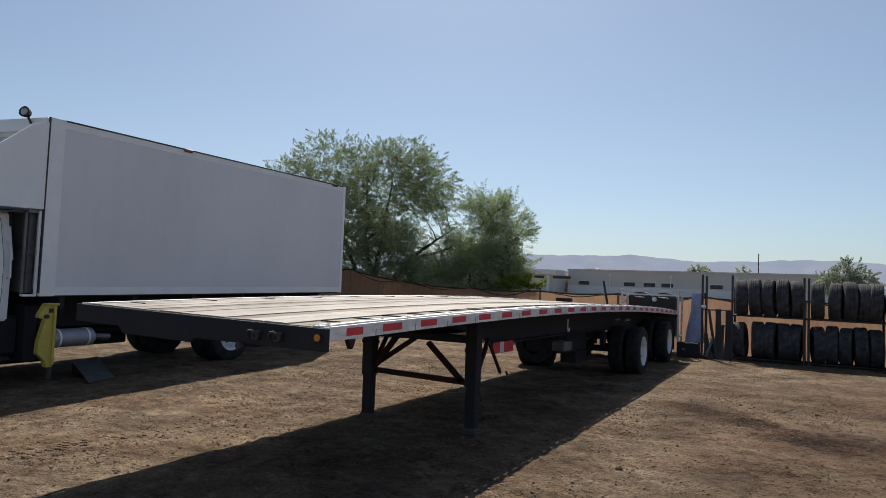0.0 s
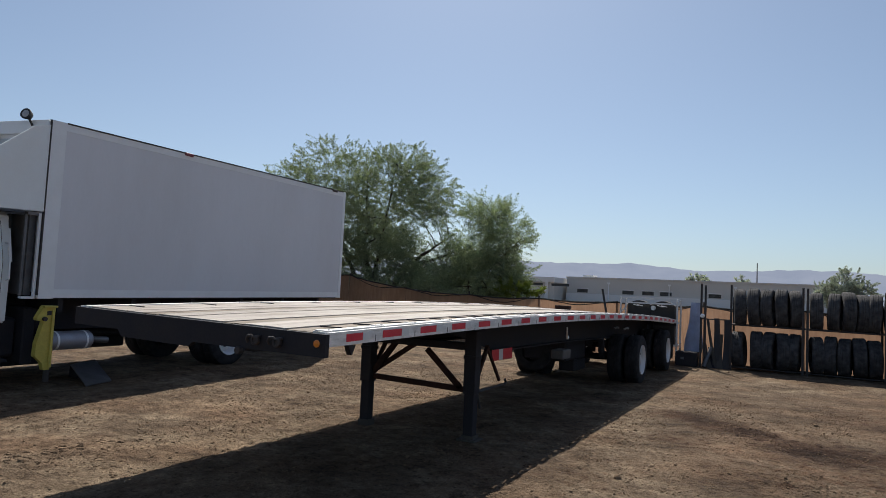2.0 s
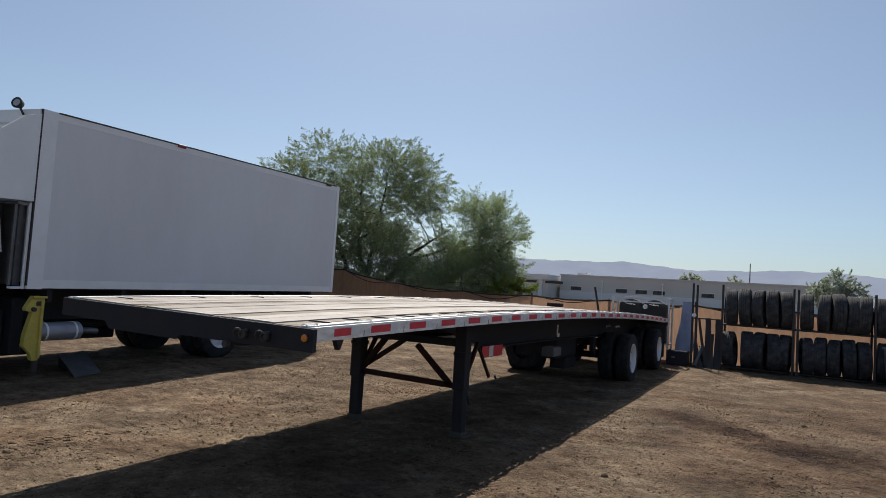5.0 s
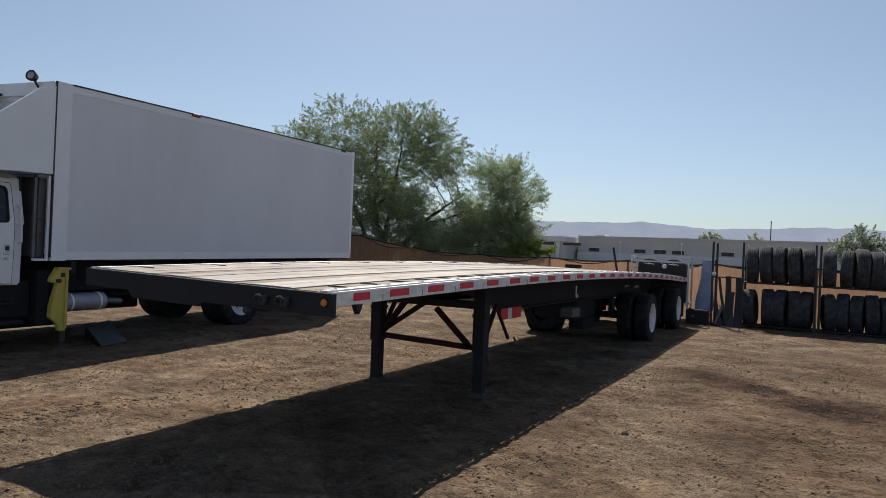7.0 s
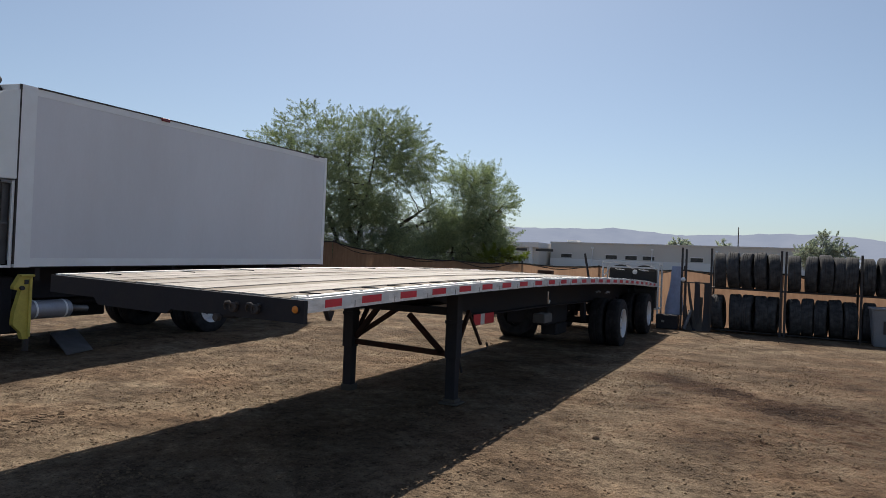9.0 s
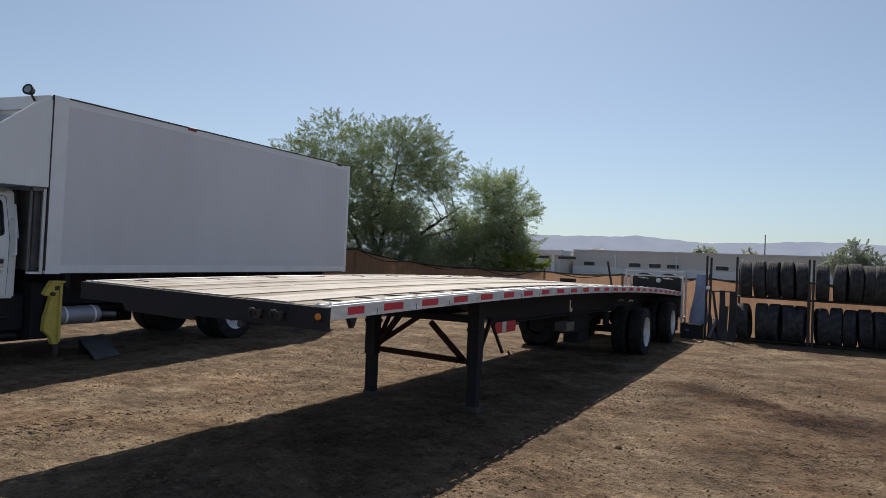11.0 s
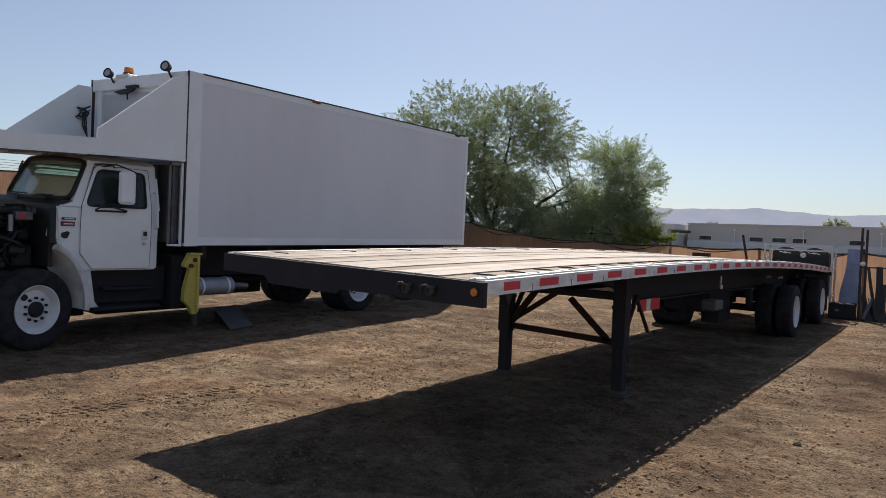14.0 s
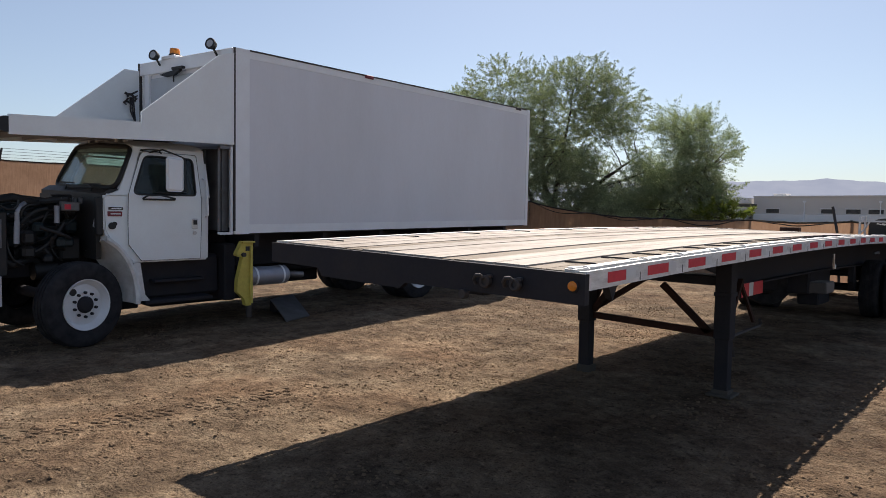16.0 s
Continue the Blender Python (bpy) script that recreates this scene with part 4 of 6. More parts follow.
window = [(-0.455, 1.755), (-0.46, 2.19), (-0.49, 2.235), (-1.07, 2.235), (-1.125, 2.2), (-1.285, 1.79), (-1.26, 1.747)]
window = soft(window, 0.05)
for far in (False, True):
    bm = B()
    cab_prism(bm, door_low, CAB0 + 0.012, 0.02, far)
    d = part("door", bm, WHITE, truck, "white cab door", 0)
    bm = B()
    outer = [(-0.385, 1.736), (-0.405, 2.24), (-0.43, 2.285), (-1.11, 2.285), (-1.16, 2.25), (-1.352, 1.76), (-1.35, 1.736)]
    outer = soft(outer, 0.03)
    for k in range(28):
        tall = [(u, z + (0.045 if far and z > 2 else 0)) for u, z in window]
        cab_prism(bm, [outer[k], outer[(k + 1) % 28], tall[(k + 1) % 28], tall[k]], CAB0 + 0.012, 0.04, far)
    part("window_frame", bm, WHITE, d, "", 0)
    bm = B()
    cab_prism(bm, [(u, z + (0.045 if far and z > 2 else 0)) for u, z in window], CAB0 - 0.005, 0.008, far)
    g = part("door_glass", bm, GLASS if far else TINT, d, "dark tinted door glass", 0)
    bm = B()
    xs_ = [CAB0 - lean(z) + 0.006 for u, z in window]
    pts = [((CAB0 + CAB1 - x) if far else x, u, z) for x, (u, z) in zip(xs_, window)]
    tube(bm, pts + pts[:2], 0.013, 6)
    part("window_seal", bm, DARKPLASTIC, d)
    bm = B()
    sx = (lambda x: CAB0 + CAB1 - x) if far else (lambda x: x)
    ol = [(sx(CAB0 - lean(z) + 0.0125), u, z) for u, z in [(-1.2, 0.925), (-0.4, 0.925), (-0.385, 1.32), (-0.385, 1.735), (-0.405, 2.27), (-0.42, 2.29), (-1.12, 2.29), (-1.16, 2.27), (-1.36, 1.735), (-1.365, 1.4), (-1.36, 1.13), (-1.2, 0.925)]]
    tube(bm, ol, 0.0032, 4)
    part("door_gap", bm, DARKPLASTIC, d)
    bm = B()
    box(bm, min(sx(-0.205), sx(-0.19)), max(sx(-0.205), sx(-0.19)), -0.525, -0.443, 1.315, 1.455, 0.01)
    h = part("door_handle", bm, CHROME, d, "chrome handle plate")
    bm = B()
    rod(bm, (sx(-0.21), -0.484, 1.265), (sx(-0.19), -0.484, 1.265), 0.026, seg=14)
    part("lock", bm, CHROME, h)
    part("latch_button", box(B(), min(sx(-0.192), sx(-0.186)), max(sx(-0.192), sx(-0.186)), -0.51, -0.458, 1.375, 1.435), DARKPLASTIC, h)
    # quarter behind the door and its grab bar
    bm = B()
    cab_prism(bm, [(-0.25, 1.735), (-0.27, 2.36), (-0.4, 2.36), (-0.385, 1.735)], CAB0, 0.1, far)
    part("rear_pillar", bm, WHITE, truck, "", 0)
    bm = B()
    tube(bm, [(sx(CAB0 - 0.01), -0.31, 1.48), (sx(CAB0 + 0.06), -0.315, 1.5), (sx(CAB0 + 0.06), -0.325, 1.75), (sx(CAB0 + 0.035), -0.33, 1.97), (sx(CAB0 - 0.06), -0.33, 1.99)], 0.014, 8)
    part("grab_bar", bm, TRIM, truck)
    # windscreen pillar
    bm = B()
    cab_prism(bm, [(-1.36, 1.73), (-1.165, 2.29), (-1.19, 2.345), (-1.225, 2.335), (-1.46, 1.79), (-1.6, 1.73)], CAB0 - 0.002, 0.07, far)
    part("windscreen_pillar", bm, UNDERSIDE if far else WHITE, truck, "", 0)
# roof, loft of rounded sections
bm = B()
rows = []
for u, z, w in ((-0.255, 2.3, 0.13), (-0.27, 2.39, 0.17), (-0.38, 2.425, 0.22), (-0.8, 2.435, 0.22), (-1.1, 2.42, 0.22), (-1.22, 2.39, 0.2), (-1.25, 2.36, 0.15), (-1.24, 2.33, 0.13)):
    rows.append([bm.verts.new((x, u, zz)) for x, zz in ((CAB0 - 0.1, 2.275), (CAB0 - 0.1, min(z, 2.34)), (CAB0 - w, z), (-0.85, z + 0.012), (-1.17, z + 0.015), (-1.5, z + 0.012), (CAB1 + w, z), (CAB1 + 0.1, min(z, 2.34)), (CAB1 + 0.1, 2.275))])
for a, b_ in zip(rows, rows[1:]):
    for k in range(8):
        bm.faces.new((a[k], a[k + 1], b_[k + 1], b_[k]))
bm.faces.new(rows[0])
bm.faces.new(rows[-1][::-1])
bmesh.ops.recalc_face_normals(bm, faces=bm.faces[:])
part("cab_roof", bm, WHITE, truck)
for x in (-0.65, -0.9, -1.17, -1.44, -1.7):
    part("roof_lamp", box(B(), x - 0.05, x + 0.05, -1.2, -1.1, 2.405, 2.45, 0.012), TRIM, truck)
# back wall with its window
bm = B()
box(bm, CAB1 + 0.1, -0.3, -0.29, -0.262, 1.74, 1.86)
box(bm, CAB1 + 0.1, -0.3, -0.29, -0.262, 2.2, 2.38)
box(bm, CAB1 + 0.1, -1.65, -0.29, -0.262, 1.86, 2.2)
box(bm, -0.75, -0.3, -0.29, -0.262, 1.86, 2.2)
part("cab_back_wall", bm, INTERIOR, truck)
# added panel: its pale green stands for brightness showing through the windscreen
bm = B()
box(bm, -1.66, -0.74, -0.31, -0.3, 1.85, 2.21, 0.004)
part("back_panel", bm, BRIGHT_PATCH, truck, "added pale green panel painting the bright patch behind the windscreen")
# windscreen and its rubber seal, wipers
ws = [(-0.27, -1.47, 1.825), (-0.355, -1.23, 2.33), (-1.17, -1.285, 2.36), (-1.985, -1.23, 2.34), (-2.07, -1.47, 1.81), (-1.17, -1.56, 1.8)]
soft_ws = []
for k, p in enumerate(ws):
    p, before, after = Vector(p), Vector(ws[k - 1]), Vector(ws[(k + 1) % 6])
    if k in (2, 5):
        soft_ws.append(p)
        continue
    s0, s1 = p + (before - p).normalized() * 0.11, p + (after - p).normalized() * 0.11
    soft_ws += [s0, s0 * 0.45 + p * 0.35 + s1 * 0.2, s0 * 0.2 + p * 0.35 + s1 * 0.45, s1]
ws = [tuple(p) for p in soft_ws]
bm = B()
a = [bm.verts.new(p) for p in ws]
c = [bm.verts.new((p[0], p[1] + 0.008, p[2])) for p in ws]
for k in (list(range(0, 9)) + [17], [17] + list(range(8, 17))):
    bm.faces.new([a[i] for i in k])
    bm.faces.new([c[i] for i in k][::-1])
for k in range(18):
    i, j = k, (k + 1) % 18
    bm.faces.new((a[i], a[j], c[j], c[i]))
bmesh.ops.recalc_face_normals(bm, faces=bm.faces[:])
screen = part("windscreen", bm, GLASS, truck, "wide cab windscreen", 0)
bm = B()
tube(bm, [(p[0], p[1] - 0.006, p[2]) for p in ws + ws[:2]], 0.03, 8)
part("windscreen_seal", bm, DARKPLASTIC, screen, "black rubber seal")
for x in (-0.75, -1.5):
    bm = B()
    tube(bm, [(x + 0.12, -1.62, 1.76), (x + 0.1, -1.6, 1.81), (x - 0.05, -1.575, 1.84)], 0.01, 6)
    bar(bm, (x - 0.2, -1.57, 1.85), (x + 0.2, -1.545, 1.855), 0.015, 0.02)
    part("wiper", bm, DARKPLASTIC, screen)
# inside of the cab
for x in (-0.72, -1.62):
    bm = B()
    box(bm, x - 0.27, x + 0.27, -0.85, -0.4, 1.3, 1.8, 0.05)
    box(bm, x - 0.25, x + 0.25, -0.48, -0.34, 1.4, 2.0, 0.05)
    part("seat", bm, INTERIOR, truck)
part("sun_visor", box(B(), CAB1 + 0.16, CAB0 - 0.16, -1.215, -1.2, 2.265, 2.35), INTERIOR, truck)
part("dashboard", box(B(), CAB1 + 0.1, -0.36, -1.42, -1.18, 1.6, 1.84, 0.04), INTERIOR, truck)
bm = B()
lathe(bm, [(0.0, 0.225), (0.015, 0.24), (0.03, 0.225)], 28, "y", closed=True)
for a_ in (0.5, 2.6, 4.7):
    rod(bm, (0, 0.015, 0), (0.225 * math.cos(a_), 0.015, 0.225 * math.sin(a_)), 0.012, seg=6)
bmesh.ops.transform(bm, matrix=pose(-0.75, -1.15, 1.86, -50, 0, 0), verts=bm.verts[:])
part("steering_wheel", bm, DARKPLASTIC, truck)
# cowl and firewall
bm = B()
prism(bm, [(-1.44, 1.72), (-1.44, 1.805), (-1.56, 1.8), (-1.66, 1.74), (-1.66, 1.69)], "x", CAB1 + 0.05, CAB0 - 0.05)
part("cowl", bm, ENGINE, truck, "", 0)
part("firewall", box(B(), CAB1 + 0.1, CAB0 - 0.1, -1.7, -1.645, 0.95, 1.69), ENGINE, truck)
part("hood_seal", box(B(), CAB0 - 0.1, CAB0 - 0.02, -1.72, -1.645, 1.25, 1.7, 0.01), DARKPLASTIC, truck)
# badges: plain bars
for z0, z1, u0, u1, mat in ((1.555, 1.585, -1.59, -1.42, POST), (1.475, 1.535, -1.6, -1.43, MAROON)):
    b_ = part("badge", box(B(), CAB0 - 0.014, CAB0 + 0.003, u0, u1, z0, z1, 0.003), mat, truck)
    part("letter_bar", box(B(), CAB0 + 0.0032, CAB0 + 0.005, u0 + 0.03, u1 - 0.02, (z0 + z1) / 2 - 0.006, (z0 + z1) / 2 + 0.006), TRIM, b_)
bm = B()
rod(bm, (CAB0 - 0.014, -1.55, 1.36), (CAB0 + 0.01, -1.55, 1.36), 0.042, seg=12)
rod(bm, (CAB0 - 0.014, -1.52, 1.385), (CAB0 + 0.012, -1.52, 1.385), 0.025, seg=10)
part("fender_plug", bm, DARKPLASTIC, truck, "black rubber plug")
# mirror on its arms
bm = B()
box(bm, -0.09, -0.045, -0.95, -0.72, 1.8, 2.24, 0.03)
mir = part("mirror", bm, TRIM, truck, "tall white-backed mirror")
bm = B()
tube(bm, [(-0.3, -1.05, 2.28), (-0.15, -0.95, 2.32), (-0.07, -0.84, 2.275), (-0.06, -0.7, 2.23), (-0.06, -0.69, 1.82), (-0.1, -0.76, 1.78), (-0.2, -1.02, 1.78)], 0.011, 7)
tube(bm, [(-0.2, -1.18, 1.7), (-0.12, -1.16, 1.74), (-0.1, -1.0, 1.75), (-0.12, -0.8, 1.71), (-0.2, -0.76, 1.695), (-0.2, -1.18, 1.69)], 0.012, 7)
tube(bm, [(-0.32, -1.15, 2.3), (-0.22, -1.1, 2.31), (-0.2, -0.98, 2.315), (-0.28, -0.9, 2.28)], 0.01, 6)
part("mirror_arm", bm, DARKPLASTIC, mir)
# fender quarter, steps, frame rails
for far in (False, True):
    bm = B()
    sx = (lambda x: CAB0 + CAB1 - x) if far else (lambda x: x)
    rows = []
    for k in range(13):
        a_ = radians(-8 + 80 * k / 12)
        r = 0.63 + 0.165 * max(0.0, math.sin(a_)) ** 2.5
        row = []
        for x, dr in ((-0.6, -0.13), (-0.26, 0.04), (-0.17, 0.02), (-0.15, -0.015), (-0.165, -0.045), (-0.27, -0.03), (-0.6, -0.2)):
            row.append(bm.verts.new((sx(x), -1.88 + (r + dr) * math.cos(a_), 0.48 + (r + dr) * math.sin(a_))))
        rows.append(row)
    for a, b_ in zip(rows, rows[1:]):
        for k in range(7):
            bm.faces.new((a[k], a[(k + 1) % 7], b_[(k + 1) % 7], b_[k]))
    bm.faces.new(rows[0])
    bm.faces.new(rows[-1][::-1])
    bmesh.ops.recalc_face_normals(bm, faces=bm.faces[:])
    part("fender_quarter", bm, FENDER, truck, "dusty white rear half of a wheel arch")
    bm = B()
    prism(bm, [(-1.3, 0.9), (-1.27, 0.55), (-1.23, 0.42), (-1.1, 0.42), (-1.16, 0.5), (-1.22, 0.9)], "x", min(sx(-0.2), sx(-0.6)), max(sx(-0.2), sx(-0.6)))
    part("splash_panel", bm, FENDER, truck, "", 0)
    bm = B()
    box(bm, min(sx(-0.22), sx(-0.55)), max(sx(-0.22), sx(-0.55)), -1.15, -0.2, 0.36, 0.41, 0.01)
    box(bm, min(sx(-0.28), sx(-0.55)), max(sx(-0.28), sx(-0.55)), -1.0, -0.3, 0.62, 0.66, 0.01)
    box(bm, min(sx(-0.56), sx(-0.6)), max(sx(-0.56), sx(-0.6)), -1.15, -0.2, 0.36, 0.88)
    part("cab_step", bm, BLACK, truck, "black steel cab step")
    part("frame_rail", box(B(), min(sx(-0.82), sx(-0.9)), max(sx(-0.82), sx(-0.9)), -3.0, L_BOX - 0.3, 0.72, 0.98), BLACK, truck)
for k in range(6):
    u = 0.4 + k * 1.25
    part("body_bearer", box(B(), -W_BOX + 0.08, -0.08, u - 0.04, u + 0.04, 1.06 + 0.0137 * u, b0(u)), BLACK, truck)
for x in (-0.86, -1.64):
    part("sub_frame", box(B(), x - 0.05, x + 0.05, 0.1, L_BOX - 0.1, 0.98, 1.2), BLACK, truck)
bm = B()
prism(bm, [(0.02, 1.24), (L_BOX - 0.1, 1.34), (L_BOX - 0.1, 1.37), (0.02, 1.27)], "x", -0.12, -0.07)
part("body_sill", bm, BLACK, truck)
part("rear_bumper", box(B(), -W_BOX + 0.2, -0.2, L_BOX - 0.3, L_BOX - 0.2, 0.55, 0.66), BLACK, truck)
# wheels
front = wheel(truck, (-0.25, -1.89, 0.458), 1, RIM, 0.06)
front.matrix_local = pose(-0.25, -1.92, 0.455, 0, 0, 14)
other = wheel(truck, (-2.27, -1.89, 0.47), -1, BLACK, 0.06, nuts=False)
other.matrix_local = pose(-2.27, -1.89, 0.47, 0, 0, 192)
for x, s in ((-0.22, 1), (-0.56, -1), (-2.28, -1), (-1.94, 1)):
    wheel(truck, (x, 3.92, 0.52), s, RIM if x in (-0.22, -2.28) else BLACK, 0.16, nuts=x == -0.22)
for u in (-1.89, 3.92):
    bm = B()
    rod(bm, (-2.2, u, 0.46 if u < 0 else 0.52), (-0.3, u, 0.46 if u < 0 else 0.52), 0.07, seg=12)
    if u > 0:
        lathe(bm, [(-0.22, 0.0005), (-0.18, 0.15), (0, 0.2), (0.18, 0.15), (0.22, 0.0005)], 18, "x", (-1.25, u, 0.5))
    part("axle", bm, BLACK, truck)
# bumper: grey channel with wrapped end
bm = B()
prism(bm, [(-0.03, -2.78), (-0.03, -3.0), (-0.16, -3.2), (-2.34, -3.2), (-2.47, -3.0), (-2.47, -2.78), (-2.43, -2.78), (-2.43, -2.98), (-2.32, -3.15), (-0.18, -3.15), (-0.07, -2.98), (-0.07, -2.78)], "z", 0.53, 0.845)
bmp = part("front_bumper", bm, BUMPER, truck, "grey steel front bumper", 0)
part("bumper_top", prism(B(), [(-0.2, -2.95), (-0.17, -3.145), (-2.33, -3.145), (-2.3, -2.66)], "z", 0.835, 0.847), BLUEPLASTIC, bmp, "", 0)
for z in (0.64, 0.78):
    part("bolt", box(B(), -0.031, -0.024, -2.83, -2.8, z - 0.03, z + 0.012), BLACK, bmp)
# engine bay with the hood off
bm = B()
box(bm, -1.25, -0.55, -2.8, -2.66, 0.72, 1.54, 0.02)
box(bm, -1.28, -0.52, -2.82, -2.62, 1.51, 1.58, 0.02)
rad = part("radiator", bm, ENGINE, truck, "black radiator with tanks")
bm = B()
for k in range(11):
    x = -1.21 + k * 0.06
    box(bm, x, x + 0.02, -2.815, -2.795, 0.8, 1.46)
part("radiator_core", bm, POST, rad)
bm = B()
box(bm, -0.56, -0.5, -2.75, -2.57, 0.78, 1.5, 0.015)
box(bm, -0.512, -0.49, -2.72, -2.69, 0.95, 1.42)
part("radiator_side", bm, ENGINE, truck)
part("radiator_strip", box(B(), -0.498, -0.485, -2.66, -2.63, 1.1, 1.42, 0.004), STEEL, truck)
bm = B()
lathe(bm, [(-2.7, 0.34), (-2.58, 0.34), (-2.58, 0.31), (-2.7, 0.31)], 28, "y", (-1.15, 0, 1.2), closed=True)
for k in range(6):
    a_ = k * 1.047
    bar(bm, (-1.15, -2.64, 1.2), (-1.15 + 0.28 * math.cos(a_), -2.64, 1.2 + 0.28 * math.sin(a_)), 0.11, 0.02, (0, 1, 0.4))
part("cooling_fan", bm, ENGINE, truck)
bm = B()
box(bm, -1.6, -0.95, -2.55, -1.72, 0.75, 1.35, 0.04)
box(bm, -1.55, -1.0, -2.5, -1.76, 1.35, 1.56, 0.05)
for k in range(6):
    rod(bm, (-0.92, -2.45 + k * 0.125, 1.2), (-1.02, -2.45 + k * 0.125, 1.3), 0.04, seg=8)
for k in range(4):
    box(bm, -1.5, -1.05, -2.44 + k * 0.18, -2.34 + k * 0.18, 1.55, 1.62, 0.02)
part("engine_block", bm, TEAL, truck, "oily blue-green diesel engine block")
bm = B()
rod(bm, (-0.8, -2.44, 1.0), (-0.8, -1.85, 1.04), 0.09, seg=14)
rod(bm, (-0.72, -2.25, 0.8), (-0.72, -2.0, 0.8), 0.11, seg=14)
box(bm, -0.9, -0.62, -1.98, -1.74, 0.92, 1.2, 0.03)
tube(bm, [(-0.75, -2.7, 1.6), (-0.72, -2.45, 1.66), (-0.75, -2.2, 1.6), (-0.85, -2.0, 1.62)], 0.05, 10)
tube(bm, [(-1.6, -2.68, 1.5), (-1.4, -2.5, 1.6), (-1.0, -2.3, 1.64), (-0.7, -2.1, 1.62), (-0.55, -1.9, 1.66)], 0.045, 10)
tube(bm, [(-0.6, -2.7, 1.0), (-0.58, -2.5, 0.9), (-0.68, -2.3, 0.95), (-0.75, -2.1, 0.85)], 0.045, 10)
lathe(bm, [(-1.98, 0.0005), (-1.97, 0.12), (-1.74, 0.13), (-1.72, 0.0005)], 18, "y", (-0.95, 0, 1.58))
part("engine_auxiliary", bm, ENGINE, truck, "black hoses, compressor and air filter")
rng = random.Random(12)
for k in range(24):
    p = Vector((rng.uniform(-0.75, -0.45), rng.uniform(-2.6, -1.8), rng.uniform(1.05, 1.68)))
    q = p + Vector((rng.uniform(-0.12, 0.05), rng.uniform(-0.35, 0.35), rng.uniform(-0.4, 0.1)))
    c = (p + q) / 2 + Vector((0.06, rng.uniform(-0.1, 0.1), rng.uniform(-0.18, 0.12)))
    bm = B()
    tube(bm, [p * (1 - t) ** 2 + c * 2 * t * (1 - t) + q * t * t for t in [i / 10 for i in range(11)]], rng.choice((0.008, 0.012, 0.02)), 8)
    part("engine_hose", bm, rng.choice((ENGINE, ENGINE, DARKPLASTIC)), truck)
for k in range(12):
    u, z, x = rng.uniform(-2.6, -1.78), rng.uniform(0.95, 1.65), rng.uniform(-0.8, -0.5)
    s = rng.uniform(0.03, 0.08)
    part("engine_fitting", box(B(), x - s, x + s, u - s, u + s, z - s, z + s * rng.uniform(0.5, 1.3), s * 0.45), rng.choice((ENGINE, ENGINE, TEAL)), truck)
bm = B()
rod(bm, (-0.45, -2.5, 1.15), (-0.45, -2.49, 1.4), 0.03, seg=14)
rod(bm, (-0.45, -2.49, 1.4), (-0.45, -2.49, 1.5), 0.024, seg=14)
tube(bm, [(-0.45, -2.49, 1.5), (-0.46, -2.46, 1.56), (-0.55, -2.38, 1.6)], 0.025, 10)
part("coolant_pipe", bm, TANK, truck, "bright metal pipe")
bm = B()
rod(bm, (-0.5, -2.06, 1.38), (-0.5, -2.06, 1.58), 0.03, seg=12)
part("filter_canister", bm, TANK, truck)
bm = B()
box(bm, -0.56, -0.46, -2.02, -1.82, 1.52, 1.63, 0.01)
eb = part("control_box", bm, STEEL, truck, "grey control box")
part("warning_label", box(B(), -0.459, -0.456, -1.99, -1.92, 1.54, 1.6), RED, eb)
bm = B()
prism(bm, [(-1.72, 1.35), (-1.7, 1.44), (-1.64, 1.42), (-1.6, 1.36), (-1.65, 1.28)], "x", -0.36, -0.33)
part("torn_insulation", bm, WHITE_TAPE, truck, "scrap of white insulation")
bm = B()
for k in range(4):
    box(bm, -0.62, -0.56, -1.78 - k * 0.07, -1.74 - k * 0.07, 1.6 + 0.02 * (k % 2), 1.68, 0.01)
part("valve_row", bm, STEEL, truck)
# tank and stabiliser jack
bm = B()
lathe(bm, [(0.27, 0.0005), (0.28, 0.1), (0.31, 0.135), (0.98, 0.135), (1.02, 0.1), (1.03, 0.0005)], 26, "y", (-0.22, 0, 0.63))
tank = part("air_tank", bm, TANK, truck, "brushed metal cylinder tank")
bm = B()
rod(bm, (-0.24, 1.02, 0.63), (-0.26, 1.35, 0.6), 0.05, seg=12)
part("outlet_pipe", bm, STEEL, tank)
for u in (0.42, 0.88):
    bm = B()
    lathe(bm, [(u, 0.14), (u + 0.03, 0.14)], 26, "y", (-0.22, 0, 0.63))
    part("strap", bm, TRIM, tank)
bm = B()
prism(bm, [(0.072, 1.16), (0.24, 1.16), (0.24, 1.08), (0.213, 0.27), (0.13, 0.27), (0.1, 0.37), (-0.01, 0.47), (0.0, 0.64), (0.079, 0.94), (-0.012, 0.958), (-0.022, 0.99)], "x", -0.02, 0.06)
jack = part("stabiliser_jack", bm, YELLOW, truck, "yellow painted steel stabiliser jack", 0)
bm = B()
box(bm, 0.0605, 0.085, 0.185, 0.225, 0.3, 1.1, 0.006)
box(bm, 0.0605, 0.1, 0.05, 0.25, 1.135, 1.165, 0.006)
part("flange", bm, YELLOW, jack)
bm = B()
box(bm, 0.0605, 0.068, 0.12, 0.18, 1.03, 1.09)
rod(bm, (0.0605, 0.08, 0.98), (0.1, 0.08, 0.98), 0.03, seg=10)
part("pin", bm, POST, jack)
bm = B()
rod(bm, (0.02, 0.2, 0.1), (0.02, 0.2, 0.32), 0.04, seg=10)
part("ram", bm, POST, jack)
